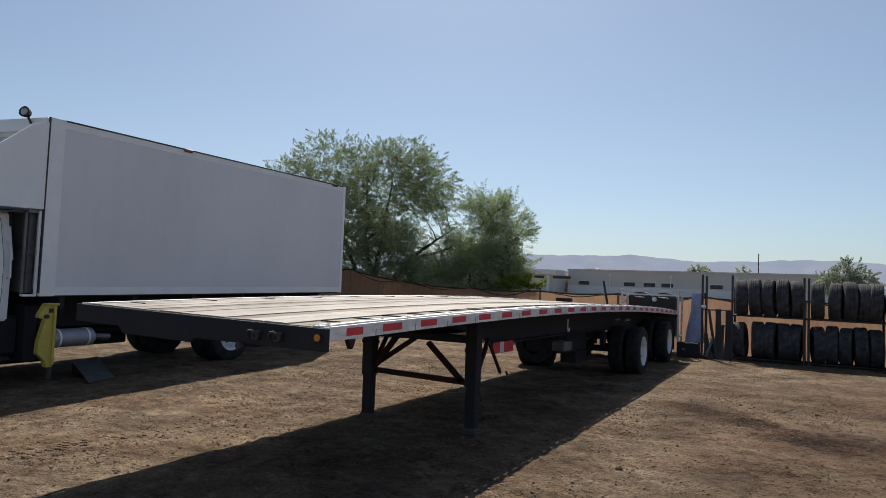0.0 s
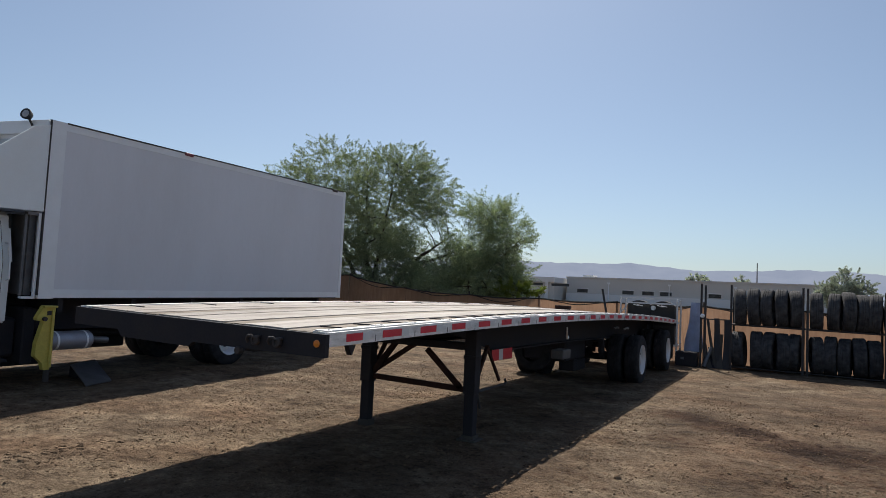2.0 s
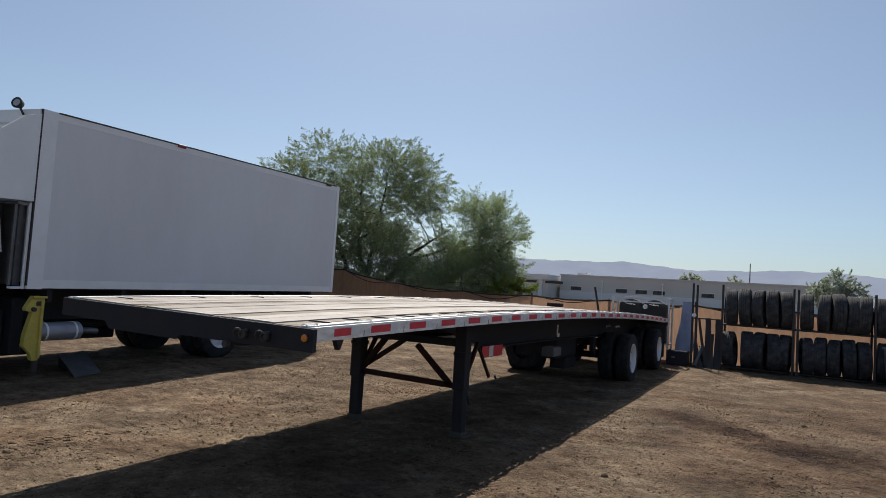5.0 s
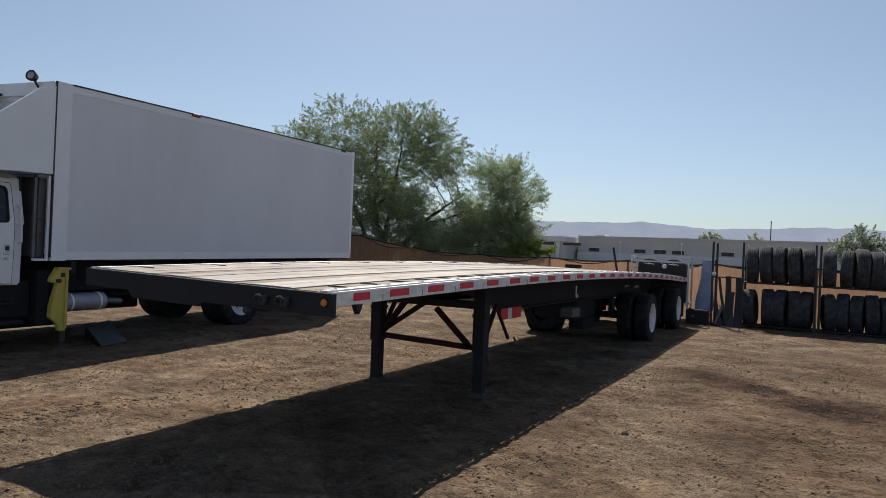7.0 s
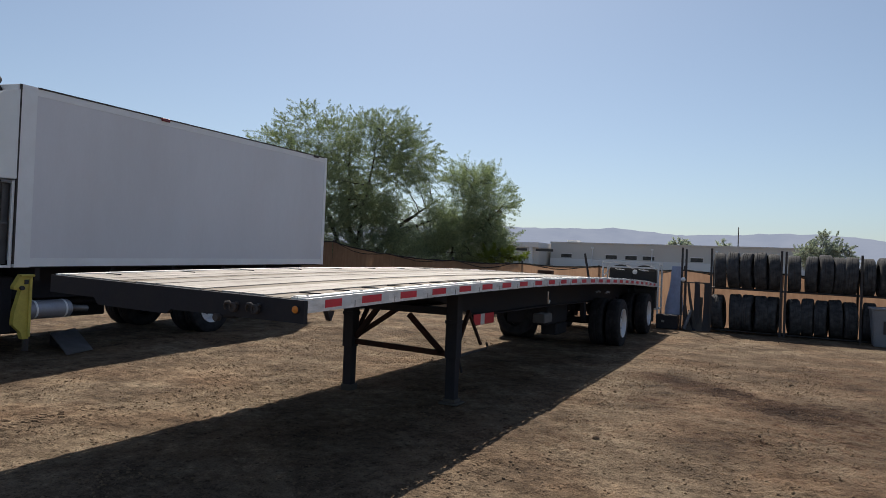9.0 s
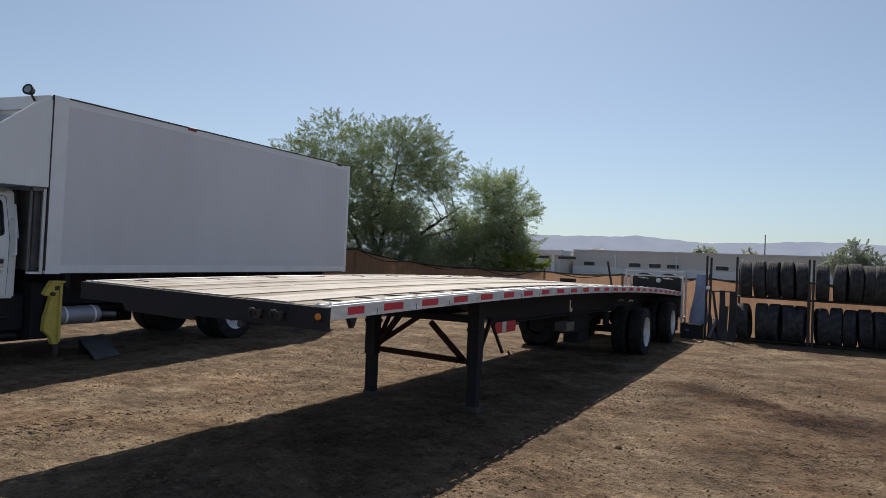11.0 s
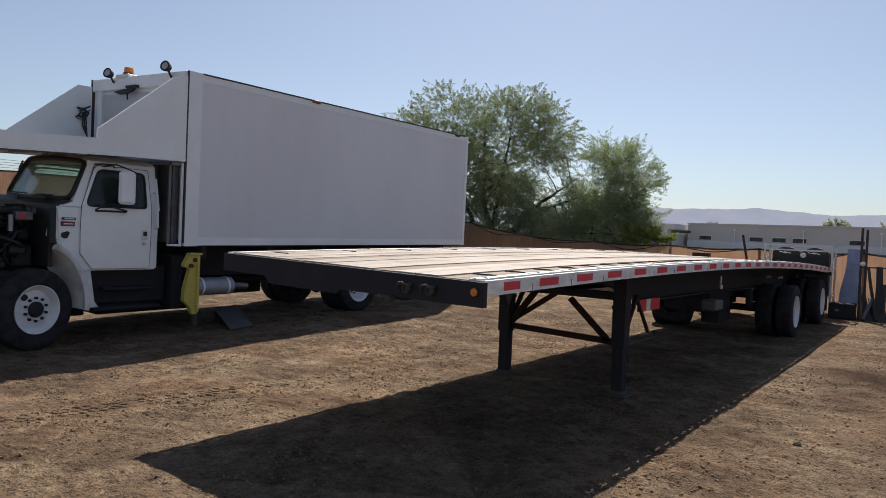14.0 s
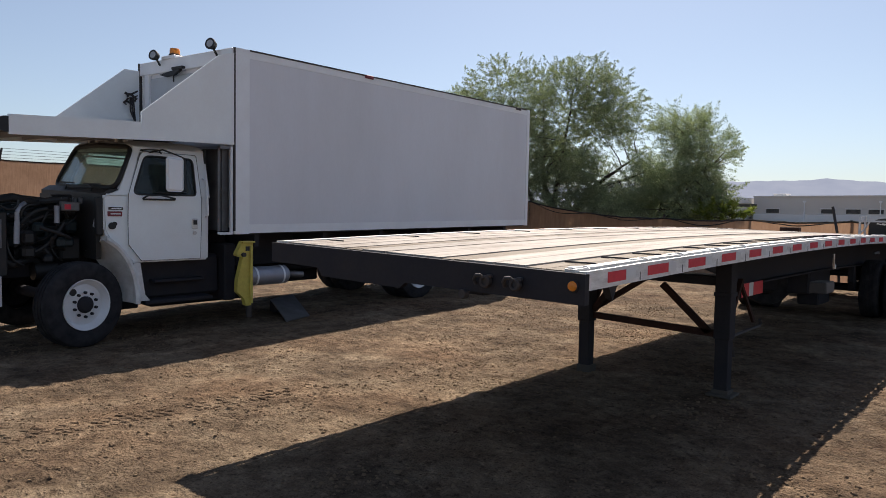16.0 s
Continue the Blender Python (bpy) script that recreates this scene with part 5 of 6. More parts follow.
# fuel tanks and boxes that fill the space under the cab; far ones block light
for x0, x1 in ((-0.78, -0.42), (-2.2, -1.75)):
    bm = B()
    box(bm, x0, x1, -1.15 if x0 > -1 else -0.32, 0.02 if x0 > -1 else 1.4, 0.4 if x0 > -1 else 0.03, 0.95, 0.04)
    part("fuel_tank", bm, BLACK, truck, "black fuel tank under the cab")
bm = B()
box(bm, -0.7, -0.3, 0.03, 0.2, 0.3, 1.1, 0.02)
part("battery_box", bm, BLACK, truck)
# unseen low boxes added on the far side to keep sunlight from under the truck
part("tool_locker", box(B(), -2.2, -1.8, -1.32, -0.46, 0.03, 0.6, 0.02), BLACK, truck)
part("storage_box", box(B(), -2.25, -1.85, 1.42, 3.0, 0.235, 1.0, 0.02), BLACK, truck)
bm = B()
box(bm, -1.5, -1.0, -0.6, 0.6, 0.5, 0.95, 0.05)
rod(bm, (-1.25, 0.6, 0.62), (-1.25, 3.6, 0.58), 0.06, seg=10)
part("gearbox", bm, BLACK, truck)
# the truck leans: its far side stands higher on its springs
for ob in truck.children_recursive:
    base = ob.name.split(".")[0]
    if ob.type == "MESH" and base not in ("wheel", "tyre", "hub", "lug_nut", "hand_hole", "axle", "ram") and not ob.data.get("leant"):
        ob.data["leant"] = 1
        for v in ob.data.vertices:
            v.co.z -= 0.04 * v.co.x
# steel ramp plate lying beside the truck
rp = thing("steel_plate", "dark grey steel ramp plate resting on a block", "ramp", at=(-6.85, 3.1, 0))
bm = B()
q = [(0.53, -0.45, 0.03), (0.31, 0.11, 0.03), (-0.7, 0.51, 0.23), (-0.32, -0.16, 0.23)]
hi, lo = [bm.verts.new(p) for p in q], [bm.verts.new((p[0], p[1], p[2] - 0.018)) for p in q]
bm.faces.new(hi)
bm.faces.new(lo[::-1])
for k in range(4):
    bm.faces.new((lo[k], lo[(k + 1) % 4], hi[(k + 1) % 4], hi[k]))
bmesh.ops.recalc_face_normals(bm, faces=bm.faces[:])
part("plate", bm, STEEL, rp, "", 0)
part("support_block", box(B(), -0.55, -0.35, -0.02, 0.25, 0.0, 0.17, 0.01), BLACK, rp)


# ---- back fence with tan screen cloth ----
def cloth(bm, a, b_, base, tops, nx=14, nz=7, wave=0.03, seed=0.0):
    """A hanging cloth between two posts, its top edge sagging."""
    a, b_ = Vector(a), Vector(b_)
    d = (b_ - a)
    nrm = Vector((-d.y, d.x, 0)).normalized()
    grid, edge = [], []
    for i in range(nx + 1):
        t = i / nx
        p = a + d * t
        top = tops[0] + (tops[1] - tops[0]) * t - 0.05 * (1 - (2 * t - 1) ** 2) + 0.02 * fuzz(t * 9, seed, 1.3)
        lo = base + ground_z(p.x, p.y)
        col = []
        for j in range(nz + 1):
            s = j / nz
            o = nrm * wave * (fuzz(t * 5 + seed, s * 1.5, 1.0) + 0.5 * fuzz(t * 13 + seed, s * 3, 1.0, 5.0))
            col.append(bm.verts.new((p.x + o.x, p.y + o.y, lo + (top - lo) * s)))
        grid.append(col)
        edge.append(col[-1].co.copy())
    for i in range(nx):
        for j in range(nz):
            bm.faces.new((grid[i][j], grid[i + 1][j], grid[i + 1][j + 1], grid[i][j + 1]))
    return edge


def screen_fence(name, label, line, post_up, post_r=0.03):
    f = thing(name, label, "fence")
    for k, ((p, zt), (q, zq)) in enumerate(zip(line, line[1:])):
        bm = B()
        e = cloth(bm, (*p, 0), (*q, 0), 0.03, (zt, zq), seed=k * 3.7)
        panel = part("screen_panel", bm, SCREEN, f, "tan woven screen cloth")
        bm = B()
        tube(bm, [(v.x, v.y, v.z + 0.004) for v in e], 0.022 if post_r < 0.05 else 0.035, 6)
        part("binding_cord", bm, ROPE, panel)
        if post_r < 0.05:
            bm = B()
            tube(bm, [(v.x, v.y - 0.04, v.z + 0.01 - (0.09 + 0.05 * (k % 2)) * math.sin(3.1416 * i / (len(e) - 1)) ** 2) for i, v in enumerate(e)], 0.014, 6)
            part("tie_cord", bm, ROPE, panel)
    for k, (p, zt) in enumerate(line):
        bm = B()
        off = -0.12 if post_r > 0.05 else 0.0
        rod(bm, (p[0] + off, p[1] + 0.05, ground_z(*p) - 0.1), (p[0] + off, p[1] + 0.05, zt + post_up * (0.3 + 0.7 * ((k * 7) % 3) / 2)), post_r, seg=8)
        part("fence_post", bm, POST, f)
    return f


def fence_top(x):
    if x > -7:
        return 1.56
    return 1.56 + min(0.62, 0.023 * (-7 - x) ** 2)


line = [((12.4 - 2.4 * k, 16.1), fence_top(12.4 - 2.4 * k)) for k in range(11)] + [((-14.2, 16.6), 2.18), ((-18, 18.5), 2.25), ((-24, 22), 2.4), ((-31, 26), 2.7), ((-38.5, 31), 3.2)]
back_fence = screen_fence("screen_fence", "tan screen cloth fence on steel posts behind the yard", line, 0.12)
bm = B()
tube(bm, [(-2.16, 15.95, -0.05), (-2.24, 15.95, 1.2), (-2.38, 15.95, 1.93)], 0.032, 8)
part("leaning_post", bm, POST, back_fence, "dark leaning steel post")
line = [((-40 + 0.03 * (k - 8) ** 1, -26 + 4.2 * k), 4.1 + 0.05 * math.sin(k * 2.1)) for k in range(14)]
side_fence = screen_fence("screen_fence", "tall tan screen cloth fence topped with barbed wire", line, 0.05, 0.06)
for k, (p, zt) in enumerate(line):
    bm = B()
    tube(bm, [(p[0], p[1] + 0.05, zt - 0.05), (p[0] + 0.02, p[1] + 0.07, zt + 0.25), (p[0] + 0.25 * (k % 2), p[1] + 0.15, zt + 0.62)], 0.06, 6)
    part("post_arm", bm, POST, side_fence)
for w in range(4):
    bm = B()
    tube(bm, [(p[0] + 0.05 * w, p[1] + 0.05, zt + 0.14 + 0.15 * w + 0.02 * math.sin(k * 3 + w)) for k, (p, zt) in enumerate(line)], 0.012, 4)
    part("barbed_wire", bm, POST, side_fence)

# ---- tyre rack ----
RY = 15.5
rack = thing("tyre_rack", "black steel two-level tyre rack against the fence", "rack")
for x, z in ((0.46, 2.16), (0.56, 2.12), (1.18, 2.16), (2.8, 2.14), (2.9, 2.13), (4.5, 2.09), (6.2, 2.08), (7.8, 2.08)):
    for dy in (-0.42, 0.4):
        if dy > 0 and x < 1:
            continue
        bm = B()
        box(bm, x - 0.025, x + 0.025, RY + dy - 0.025, RY + dy + 0.025, 0.0, z if dy < 0 else z - 0.3)
        part("rack_post", bm, POST, rack)
for z in (1.14, 0.06):
    for dy in (-0.2, 0.2):
        bm = B()
        rod(bm, (1.16, RY + dy, z), (7.85, RY + dy, z - 0.05), 0.022, seg=8)
        part("rack_beam", bm, POST, rack)
part("rack_beam", bar(B(), (0.44, RY - 0.42, 1.245), (1.2, RY - 0.42, 1.25), 0.03), POST, rack)
bm = B()
bmesh.ops.create_icosphere(bm, subdivisions=2, radius=0.06, matrix=Matrix.Translation((0.5, RY - 0.46, 1.32)))
part("post_knob", bm, TRIM, rack, "round pale post knob")


def tread_tyre():
    t = thing("tyre", "worn black truck tyre standing on the steel rack", "tyre", "tyres on the rack")
    bm = B()
    lathe(bm, [(x * 0.98, r * 0.96) for x, r in TYRE_PROFILE], 36, "x", closed=True)
    part("carcass", bm, OLD_RUBBER, t, "", 30)
    return t


proto = tread_tyre()
rng = random.Random(21)
upper = [1.36, 1.7, 2.03, 2.34, 2.62, 3.09, 3.48, 3.76, 4.04, 4.31, 4.66, 5.0, 5.34, 5.64, 5.95, 6.4, 6.7, 7.0, 7.35]
lower = [1.34, 1.76, 2.06, 2.34, 2.62, 3.1, 3.41, 3.71, 4.01, 4.3, 4.7, 5.6, 5.9, 6.4, 6.7, 7.0]
spots = [(x, 1.14 - 0.0075 * (x - 1.2) - 0.0) for x in upper] + [(x, 0.06) for x in lower]
for k, (x, zb) in enumerate(spots):
    up = k < len(upper)
    r = 0.96 * (1.0 if up else 0.98) * rng.uniform(0.97, 1.03)
    fat = rng.uniform(0.98, 1.06) if up else rng.uniform(0.98, 1.07)
    sink = math.sqrt(max(0, (0.5 * r + 0.022) ** 2 - 0.04))
    m = pose(x, RY + rng.uniform(-0.03, 0.03), zb + sink, rng.uniform(0, 360), rng.uniform(-3, 3), rng.uniform(-9, 9))
    m = m @ Matrix.Diagonal((fat, r / 0.96, r / 0.96, 1))
    if k == 0:
        t = proto
        t.matrix_world = m
    else:
        t = copy_thing(proto, m)
        t.scale = (fat, r / 0.96, r / 0.96)

# clutter beside the rack
def stretched(bm, m):
    bmesh.ops.transform(bm, matrix=m, verts=bm.verts[:])
    return bm


hood = thing("body_panel", "faded blue-grey plastic body panel leaning on the fence", "panel", at=(0.24, 15.35, 0))
bm = B()
rows = []
for k in range(9):
    z = 0.36 + 1.3 * k / 8
    w = 0.23 - 0.1 * k / 8 + 0.015 * math.sin(k)
    rows.append([bm.verts.new((0.03 * k / 8 + w * c, 0.32 * k / 8 - 0.1 * (1 - c * c) + o, z)) for o, cs in ((0, (-1, -0.6, 0, 0.6, 1)), (0.025, (1, 0.6, 0, -0.6, -1))) for c in cs])
for a, b_ in zip(rows, rows[1:]):
    for k in range(10):
        bm.faces.new((a[k], a[(k + 1) % 10], b_[(k + 1) % 10], b_[k]))
bm.faces.new(rows[0])
bm.faces.new(rows[-1][::-1])
bmesh.ops.recalc_face_normals(bm, faces=bm.faces[:])
part("panel", bm, BLUEPLASTIC, hood)
bm = B()
box(bm, -0.38, 0.16, -0.3, 0.12, 0.0, 0.37, 0.02)
tb = tagged(part("storage_box", stretched(bm, pose(0.24, 15.2, 0)), BLACK), "black metal storage box on the dirt by the fence", "box")
part("latch", box(B(), 0.0, 0.08, 14.88, 14.899, 0.17, 0.23, 0.004), STEEL, tb)
for k, (x0, x1, z1, dy, mat, wide) in enumerate(((0.85, 0.58, 1.24, 0.12, PAD, 0.04), (0.83, 0.8, 1.27, 0.2, POST, 0.085), (0.94, 0.92, 0.86, 0.06, PAD, 0.07), (1.07, 1.05, 1.25, 0.15, POST, 0.09), (0.7, 0.5, 0.62, 0.02, PAD, 0.07), (0.76, 0.66, 0.5, 0.1, BLACK, 0.08))):
    bm = B()
    n = 8
    rows = []
    for j in range(n + 1):
        s = j / n
        x = x0 + (x1 - x0) * s + 0.02 * math.sin(s * 3.1) * (1 if k % 2 else -1)
        y = 15.0 + (15.55 - 15.0) * s * 0.8 + dy * 0.3
        w = wide * (1 - 0.25 * s)
        rows.append([bm.verts.new((x - w, y, z1 * s)), bm.verts.new((x + w, y - 0.02, z1 * s)), bm.verts.new((x + w, y + 0.02, z1 * s)), bm.verts.new((x - w, y + 0.03, z1 * s))])
    for a, b_ in zip(rows, rows[1:]):
        for q in range(4):
            bm.faces.new((a[q], a[(q + 1) % 4], b_[(q + 1) % 4], b_[q]))
    bm.faces.new(rows[0])
    bm.faces.new(rows[-1][::-1])
    bmesh.ops.recalc_face_normals(bm, faces=bm.faces[:])
    tagged(part("fender_strip", bm, mat), "dusty grey steel strip leaning on the fence" if mat is PAD else "dark curved fender strip leaning on the fence", "scrap part", "leaning scrap")
bm = B()
rod(bm, (0.56, 14.95, 0.02), (0.7, 15.25, 0.5), 0.05, seg=12)
tagged(part("exhaust_pipe", bm, STEEL), "short dull steel exhaust pipe leaning by the rack", "pipe")
# bin and drum in front of the rack
trash = thing("plastic_bin", "grey plastic bin standing in front of the tyre rack", "bin", at=(4.92, 14.75, 0))
bm = B()
lo = [(-0.2, -0.2), (0.2, -0.2), (0.2, 0.2), (-0.2, 0.2)]
a = [bm.verts.new((x, y, 0.0)) for x, y in lo]
b_ = [bm.verts.new((x * 1.35, y * 1.35, 0.86)) for x, y in lo]
for k in range(4):
    bm.faces.new((a[k], a[(k + 1) % 4], b_[(k + 1) % 4], b_[k]))
bm.faces.new(a)
bm.faces.new(b_)
bmesh.ops.recalc_face_normals(bm, faces=bm.faces[:])
bmesh.ops.bevel(bm, geom=bm.edges[:], offset=0.025, segments=2, affect="EDGES")
part("bin_body", bm, BIN, trash)
part("bin_rim", box(B(), -0.3, 0.3, -0.3, 0.3, 0.84, 0.9, 0.015), BIN, trash)
part("bin_handle", box(B(), -0.03, 0.03, -0.262, -0.24, 0.3, 0.6, 0.008), POST, trash)
drum = thing("plastic_drum", "blue plastic drum beside the grey bin", "drum", at=(5.5, 14.7, 0))
bm = B()
lathe(bm, [(0.0, 0.0005), (0.0, 0.26), (0.03, 0.28), (0.25, 0.285), (0.27, 0.295), (0.29, 0.285), (0.58, 0.285), (0.6, 0.295), (0.62, 0.285), (0.84, 0.28), (0.87, 0.26), (0.87, 0.0005)], 28, "z")
part("drum_body", bm, BARREL, drum)

# galvanised tube rack with black arched covers behind the trailer
cage = thing("tube_rack", "galvanised square tube rack holding black arched covers", "rack")
for x in (-1.6, -0.12):
    for y in (14.95, 15.55):
        part("upright", box(B(), x - 0.022, x + 0.022, y - 0.022, y + 0.022, 0.0, 1.72, 0.004), GALV, cage)
for z in (1.7, 1.58, 1.08, 0.5):
    for y in (14.95, 15.55):
        part("rail", box(B(), -1.58, -0.14, y - 0.02, y + 0.02, z - 0.02, z + 0.02), GALV, cage)
for x in (-1.6, -0.12):
    for z in (1.7, 0.5):
        part("side_bar", box(B(), x - 0.02, x + 0.02, 14.97, 15.53, z - 0.02, z + 0.02), GALV, cage)
for k, cx in enumerate((-1.13, -0.5)):
    cover = thing("arched_cover", "black arched plastic cover standing in the tube rack", "cover", "covers in the rack")
    bm = B()
    outline = [(cx - 0.31, 0.52)] + [(cx - 0.31 + 0.62 * s / 10, 1.53 + 0.12 * (1 - (2 * s / 10 - 1) ** 2)) for s in range(11)] + [(cx + 0.31, 0.52)]
    prism(bm, outline, "y", 15.04, 15.42)
    part("shell", bm, DARKPLASTIC, cover)
    bm = B()
    for s in (-1, 1):
        bar(bm, (cx + 0.05 * s - 0.1, 15.035, 1.53), (cx + 0.05 * s + 0.06, 15.035, 1.5), 0.02, 0.02)
    part("latch", bm, TRIM, cover)
bm = B()
lathe(bm, [(15.0, 0.0005), (15.0, 0.06), (15.035, 0.065), (15.04, 0.0005)], 20, "y", (-0.75, 0, 1.46))
part("round_plate", bm, TRIM, cage, "pale round plate")
bm = B()
tube(bm, [(-1.6, 15.0, 1.3), (-1.5, 15.0, 1.42), (-1.4, 15.0, 1.6)], 0.018, 6)
part("brace", bm, GALV, cage)
bm = B()
box(bm, -2.46, -2.1, 11.9, 12.08, 0, 0.095, 0.012)
bmesh.ops.transform(bm, matrix=Matrix.Translation((0, 0, deck_z(-2.3, 12) + 0.003)), verts=bm.verts[:])
tagged(part("timber_block", bm, RUST), "dark red-brown timber block lying on the deck", "block")


# ---- trees ----
def leaves(rng, sprays, per, length, width, droop):
    """Many slender leaflets set along arching sprays."""
    n = len(sprays) * per
    c = np.repeat(np.array([q[0] for q in sprays]), per, axis=0)
    r = np.repeat(np.array([q[1] for q in sprays]), per)[:, None]
    ax = np.repeat(np.array([q[2] for q in sprays]), per, axis=0)
    v = rng.normal(size=(n, 3))
    v /= np.linalg.norm(v, axis=1)[:, None]
    t = rng.random((n, 1))
    pos = c + ax * (t - 0.35) * r * 2.6 + v * r * (0.34 - 0.2 * t) * rng.random((n, 1)) ** 0.5
    pos[:, 2:] -= droop * r * 1.3 * t ** 2
    d = rng.normal(size=(n, 3)) * 0.6 + v * 0.5 + ax * 0.6
    d[:, 2] -= droop
    d /= np.linalg.norm(d, axis=1)[:, None]
    s = np.cross(d, rng.normal(size=(n, 3)))
    s /= np.linalg.norm(s, axis=1)[:, None]
    ln = length * (0.6 + 0.8 * rng.random((n, 1)))
    wd = width * (0.6 + 0.8 * rng.random((n, 1)))
    q = np.stack([pos - s * wd * 0.4, pos + s * wd * 0.4, pos + d * ln + s * wd * 0.25, pos + d * ln - s * wd * 0.25], axis=1)
    me = bpy.data.meshes.new("crown")
    me.from_pydata(q.reshape(-1, 3).tolist(), [], np.arange(n * 4).reshape(-1, 4).tolist())
    return me


def limb(bm, rng, a, b_, r0, r1, bend=0.25, seg=7, n=7):
    a, b_ = Vector(a), Vector(b_)
    o = Vector((rng.uniform(-1, 1), rng.uniform(-1, 1), rng.uniform(-0.3, 0.6))) * bend * (b_ - a).length * 0.5
    pts = [a.lerp(b_, k / n) + o * math.sin(3.14 * k / n) + Vector((rng.uniform(-1, 1), rng.uniform(-1, 1), 0)) * 0.02 * (b_ - a).length * (0 < k < n) for k in range(n + 1)]
    tube(bm, pts, [r0 + (r1 - r0) * k / n for k in range(n + 1)], seg)
    return pts


def tree(name, label, at, lobes, stems, count, per, leaf_mat, seed, length=0.14, width=0.035, droop=0.5, trunk_r=0.16, spray=0.2, thin=-0.32, gaps=(), ragged=0.2):
    """lobes: (centre, radii) of the crown's masses; stems: tips of the main limbs; gaps: (x, z, radii) of openings; all relative to the foot."""
    rng, nr = random.Random(seed), np.random.default_rng(seed)
    t = thing(name, label, "tree", at=at)
    bm = B()
    tips = []
    for tip, fork in stems:
        f = Vector(fork)
        limb(bm, rng, (f.x * 0.15 + rng.uniform(-0.1, 0.1), f.y * 0.15, -0.1), f, trunk_r, trunk_r * 0.55)
        pts = limb(bm, rng, f, tip, trunk_r * 0.5, trunk_r * 0.08, 0.12)
        tips += pts[2:]
    part("trunk", bm, BARK, t, "dark forked trunk")
    clumps = []
    weights = [r[0] * r[1] * r[2] for _, r in lobes]
    while len(clumps) < count:
        (cx, cy, cz), (rx, ry, rz) = rng.choices(lobes, weights)[0]
        d = Vector((rng.gauss(0, 1), rng.gauss(0, 1), rng.gauss(0, 1))).normalized()
        s = rng.uniform(0.2, 1.0) ** 0.45 if rng.random() < 0.8 else rng.uniform(0.9, 1.1)
        s *= 1 + ragged * noise.noise(Vector((d.x * 2.2 + cx, d.y * 2.2, d.z * 2.2)))
        p = Vector((cx + d.x * rx * s, cy + d.y * ry * s, cz + d.z * rz * s))
        if noise.noise(p * 1.1) < thin or noise.noise(p * 2.9) < -0.3:
            continue
        if any(((p.x - g[0]) / g[2]) ** 2 + ((p.z - g[1]) / g[3]) ** 2 < rng.uniform(0.5, 1.0) and rng.random() < 0.9 for g in gaps):
            continue
        out = (Vector((d.x, d.y, d.z * 0.7 + 0.2)) + Vector((rng.gauss(0, 0.45), rng.gauss(0, 0.45), rng.gauss(0, 0.35)))).normalized()
        clumps.append((tuple(p), spray * (rng.uniform(0.6, 1.0) if s > 0.9 else rng.uniform(0.8, 1.5)), tuple(out)))
    for p, _, _ in clumps[:: max(1, len(clumps) // 110)]:
        near = min(tips, key=lambda q: (q - Vector(p)).length)
        b2 = B()
        limb(b2, rng, near, p, 0.022, 0.005, 0.2, 5, 4)
        part("branch", b2, BARK, t)
    me = leaves(nr, clumps, per, length, width, droop)
    me.materials.append(leaf_mat)
    part("crown", me, leaf_mat, t, "feathery green foliage")
    return t


tree("mesquite_tree", "broad feathery green desert tree behind the fence", (-12.6, 18.6, 0.05),
     [((0.6, 0, 4.9), (2.9, 2.3, 2.3)), ((-2.0, 0, 6.1), (1.9, 1.7, 1.7)), ((-4.0, 0, 5.7), (1.6, 1.4, 1.3)), ((1.5, 0, 5.8), (1.8, 1.6, 1.45)), ((2.6, 0, 5.4), (1.3, 1.2, 1.0)), ((-1.5, 0, 3.6), (2.5, 1.8, 1.9)), ((1.0, -0.1, 2.5), (2.4, 1.5, 1.4)), ((2.6, 0, 2.2), (1.5, 1.2, 1.1)), ((-3.2, 0, 4.2), (2.0, 1.5, 1.5)), ((0.3, -0.4, 1.9), (2.6, 1.0, 1.0)), ((3.2, -0.3, 1.9), (1.5, 0.9, 0.9)), ((-0.4, 0.3, 3.0), (2.8, 1.5, 1.6)), ((0.8, -0.6, 2.2), (2.6, 0.8, 1.0))],
     [((-2.6, 0.2, 5.4), (-0.7, 0.0, 2.3)), ((-0.6, 0.4, 6.9), (-0.2, 0.1, 2.9)), ((1.4, -0.3, 6.4), (0.5, -0.1, 2.6)), ((4.2, -0.4, 3.75), (1.9, 0.2, 2.6)), ((4.4, -0.5, 3.1), (1.9, 0.2, 2.5))],
     9500, 58, LEAF, 3, 0.052, 0.0135, 0.25, 0.16, 0.15, -0.3, ((2.75, 3.5, 0.6, 0.5), (3.4, 2.75, 0.7, 0.45), (2.3, 4.0, 0.45, 0.35), (-0.3, 2.3, 0.5, 0.35), (0.9, 2.6, 0.4, 0.3), (-1.2, 2.4, 0.4, 0.5)))
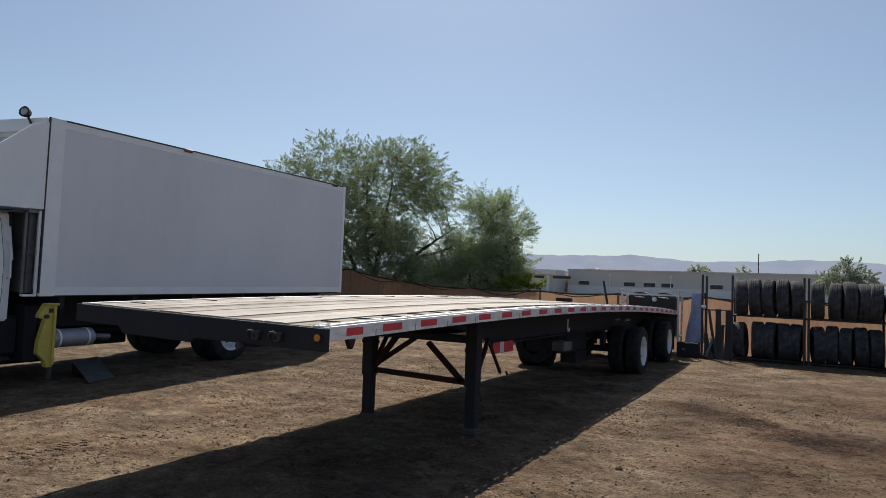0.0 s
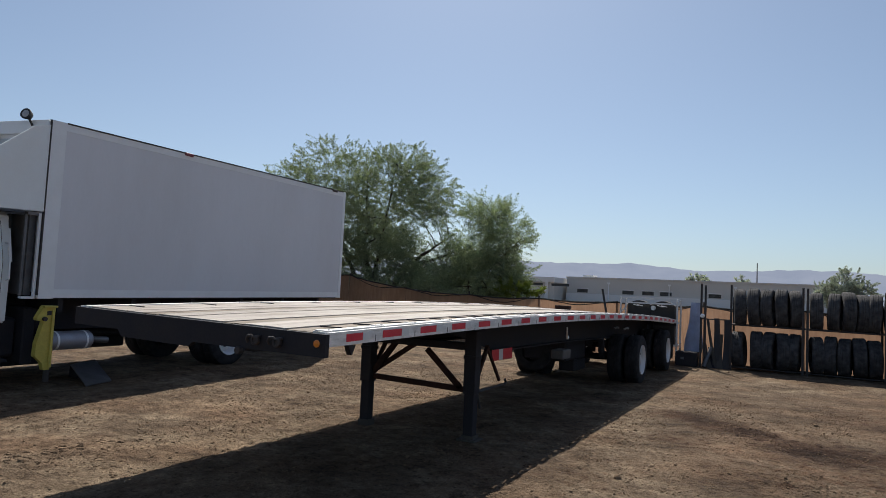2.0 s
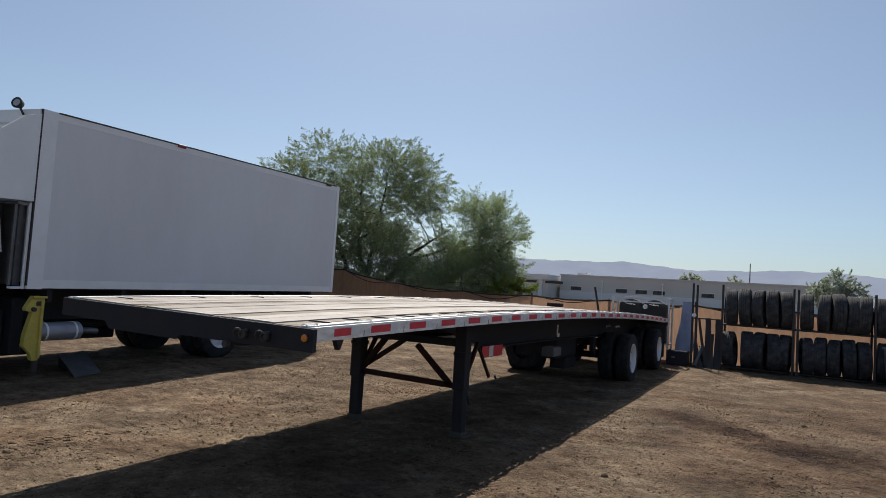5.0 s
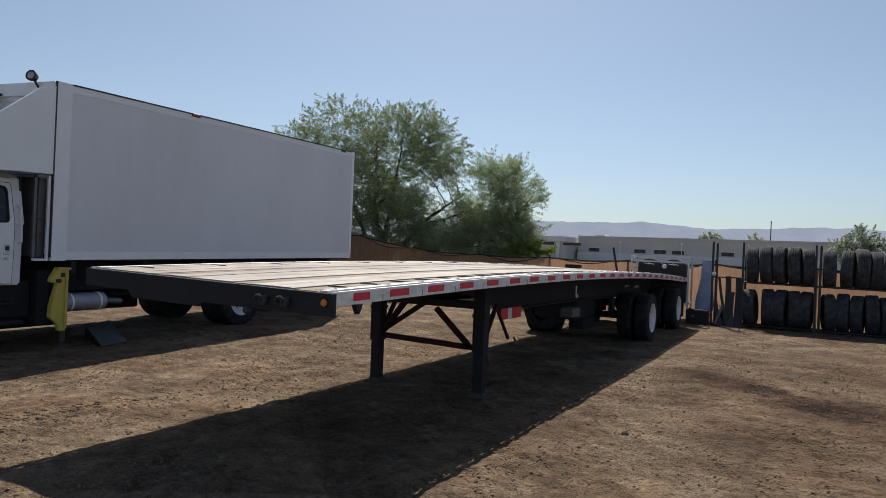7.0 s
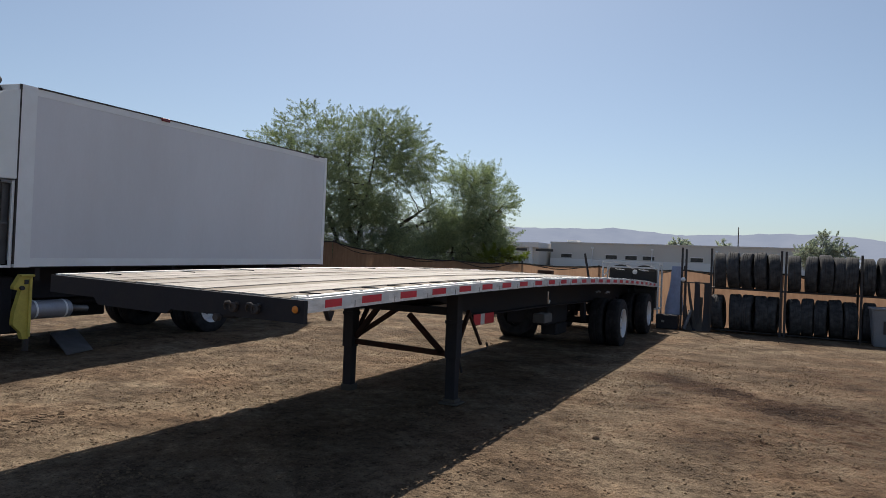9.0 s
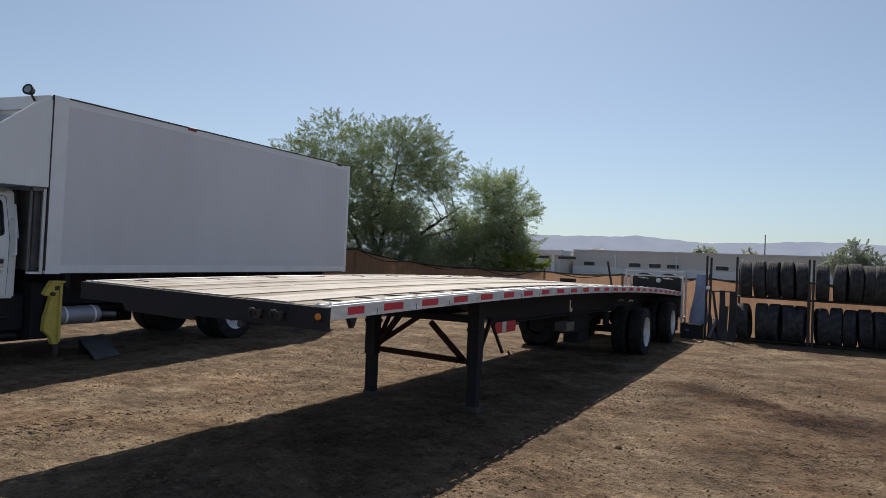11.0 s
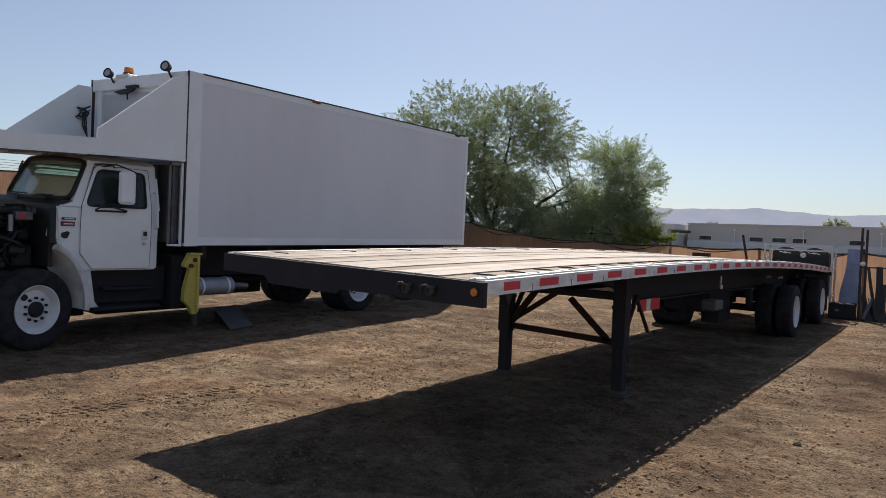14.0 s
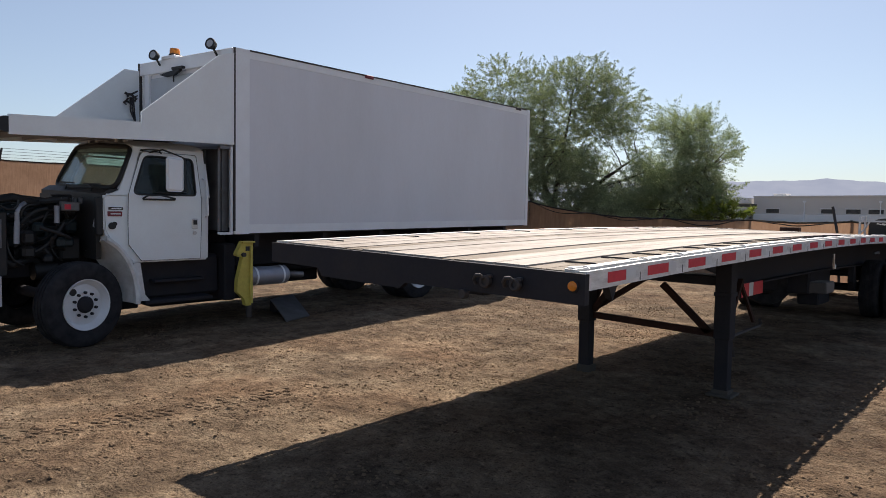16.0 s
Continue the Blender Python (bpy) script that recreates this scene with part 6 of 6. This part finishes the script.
tree("mesquite_tree", "smaller feathery green desert tree beside the broad one", (-8.2, 18.2, 0.0),
     [((1.1, 0, 3.5), (1.5, 1.3, 1.55)), ((0.95, 0, 4.35), (0.95, 0.9, 0.9)), ((1.75, 0, 3.8), (0.9, 0.9, 0.9)), ((0.3, 0, 2.3), (2.0, 1.3, 1.2)), ((1.3, 0, 2.3), (1.25, 1.1, 1.1)), ((-0.8, 0, 2.6), (1.0, 0.9, 1.0)), ((0.4, -0.3, 1.7), (2.1, 0.9, 0.8)), ((0.7, 0.2, 2.1), (1.8, 1.1, 1.0))],
     [((1.2, 0.1, 4.4), (0.3, 0, 1.6)), ((-0.8, 0.2, 3.4), (-0.2, 0, 1.4)), ((1.8, -0.2, 3.0), (0.5, 0, 1.3))],
     4200, 56, LEAF_LIGHT, 5, 0.052, 0.0135, 0.1, 0.1, 0.19, -0.24, ((-1.2, 2.7, 0.7, 0.5), (-1.3, 3.4, 0.6, 0.6), (0.2, 4.1, 0.45, 0.35), (2.3, 2.9, 0.35, 0.25)), 0.42)
tree("yellow_shrub", "yellow-green shrub at the foot of the trees", (-5.75, 17.6, 0.0),
     [((0, 0, 1.6), (0.75, 0.6, 0.55))], [((0.2, 0, 1.7), (0, 0, 0.7))], 40, 110, LEAF_YEL, 9, 0.1, 0.03, 0.1, 0.04, 0.2)
tree("street_tree", "green tree beyond the yard, haze painted into its pale leaves", (7.9, 90, -1.0),
     [((-0.2, 0, 5.7), (1.7, 1.7, 1.9)), ((-0.6, 0, 4.7), (2.3, 2.0, 1.6)), ((-2.7, 0, 5.1), (1.0, 1.0, 0.9)), ((1.7, 0, 4.7), (1.5, 1.4, 1.5))], [((-1, 0, 5.5), (-0.2, 0, 2.6)), ((1.2, 0, 5.6), (0.3, 0, 2.8))],
     420, 140, LEAF_HAZE, 11, 0.12, 0.05, 0.2, 0.2, 0.42, -0.24, (), 0.35)
tree("street_tree", "low green tree row beyond the yard", (16.6, 88, -1.2),
     [((0, 0, 3.2), (3.4, 2.4, 1.7)), ((4, 0, 3.0), (3.4, 2.4, 1.8))], [((0, 0, 3.6), (0, 0, 1.5)), ((3, 0, 3.4), (1.2, 0, 1.5))], 280, 110, LEAF_HAZE, 12, 0.15, 0.06, 0.2, 0.18, 0.5)
tree("street_tree", "small dark tree behind the far warehouse", (-26.2, 225, 0.0),
     [((0, 0, 8.2), (3.0, 2.4, 1.7)), ((-2.6, 0, 7.5), (2.0, 1.6, 1.0))], [((0, 0, 8.6), (0, 0, 4.5))], 70, 60, LEAF_HAZE, 13, 0.7, 0.3, 0.1, 0.3, 1.0)
tree("street_tree", "small dark tree behind the far warehouse", (-13.2, 225, 0.0),
     [((0, 0, 8.6), (1.3, 1.2, 1.7))], [((0, 0, 9.0), (0, 0, 4.5))], 26, 50, LEAF_HAZE, 14, 0.7, 0.3, 0.1, 0.3, 0.9)

# ---- far warehouse ----
hall = thing("warehouse", "long low grey stucco warehouse beyond the fence", "building", at=(0, 180, 0))
part("wall", box(B(), -55.5, 10.2, 0, 40, 3.0, 7.25), STUCCO, hall)
part("lower_wall", box(B(), -55.5, 10.2, -0.35, 40, -0.5, 2.98), STUCCO_LIGHT, hall)
part("parapet", box(B(), -55.7, 10.4, -0.25, 40.2, 7.252, 7.6), STUCCO, hall)
for k, x in enumerate((-50.9, -38.3, -33.0, -28.4, -16.3, -4.0)):
    w = part("window", box(B(), x - 1.5, x + 1.5, -0.06, 0.2, 3.25, 4.25), DARKGLASS, hall)
    part("window_head", box(B(), x - 1.7, x + 1.7, -0.16, -0.07, 4.3, 4.5), STUCCO_LIGHT, w)
for x in (-43.5, -27.5, -11.5):
    bm = B()
    rod(bm, (x, -0.4, 0), (x, -0.4, 6.0), 0.12, seg=6)
    box(bm, x - 0.3, x + 0.3, -0.7, -0.1, 5.9, 6.3)
    part("wall_lamp", bm, TRIM, hall)
part("roof_unit", box(B(), -52, -49, 4, 8, 7.6, 8.3), STUCCO_LIGHT, hall)
wing_ = thing("office_building", "pale flat-roofed office building beside the warehouse", "building", at=(0, 172, 0))
part("wall", box(B(), -84, -56.6, 0, 30, -0.5, 5.6), STUCCO, wing_)
part("roof_band", box(B(), -84.5, -56.2, -0.8, 30, 5.62, 7.0), STUCCO_LIGHT, wing_)
for x in (-82, -74, -66, -58.5):
    part("column", box(B(), x - 0.45, x + 0.45, -0.75, -0.05, -0.5, 5.6), STUCCO_LIGHT, wing_)
    part("window", box(B(), x + 1.2, x + 6.2, -0.04, 0.1, 4.6, 5.3), DARKGLASS, wing_)
mast = thing("lamp_mast", "tall thin steel mast behind the warehouse", "mast", at=(-7.64, 200, 0))
bm = B()
rod(bm, (0, 0, 0), (0, 0, 13.65), 0.2, 0.12, 8)
part("pole", bm, POST, mast)


# ---- mountains ----
def mountains():
    nr = np.random.default_rng(2)
    verts, faces = [], []
    cols = 420
    rows = 7
    for i in range(cols + 1):
        a = -75 + 150 * i / cols
        e = 2.66 + 0.32 / (1 + math.exp((a + 9.4) / 0.7)) + 0.07 * math.exp(-((a + 12.2) / 1.8) ** 2) + 0.26 * math.exp(-((a - 1.0) / 4.4) ** 2) - 0.07 * math.exp(-((a + 20) / 4) ** 2)
        if a > 5:
            e -= min(1.2, 0.13 * (a - 5))
        if a < -22:
            e -= min(1.6, 0.05 * (-22 - a))
        e += 0.055 * fuzz(a, 0, 0.9) + 0.035 * fuzz(a, 3, 2.4) + 0.035 * fuzz(a, 5, 5.0)
        for j in range(rows):
            s = j / (rows - 1)
            r = 3500 + 500 * s + 120 * fuzz(a, s * 3, 0.8, 2.0)
            z = 1.6 + math.tan(radians(e)) * 4000 * s - (30 if j == 0 else 0)
            verts.append((r * math.sin(radians(a)), r * math.cos(radians(a)), z))
    for i in range(cols):
        for j in range(rows - 1):
            p = i * rows + j
            faces.append((p, p + rows, p + rows + 1, p + 1))
    me = bpy.data.meshes.new("mountains")
    me.from_pydata(verts, [], faces)
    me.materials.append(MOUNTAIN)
    me.shade_smooth()
    tagged(new("backdrop_mountains", me), "low mountain range with blue-grey haze painted on as glow", "mountains", kind="structure")


mountains()
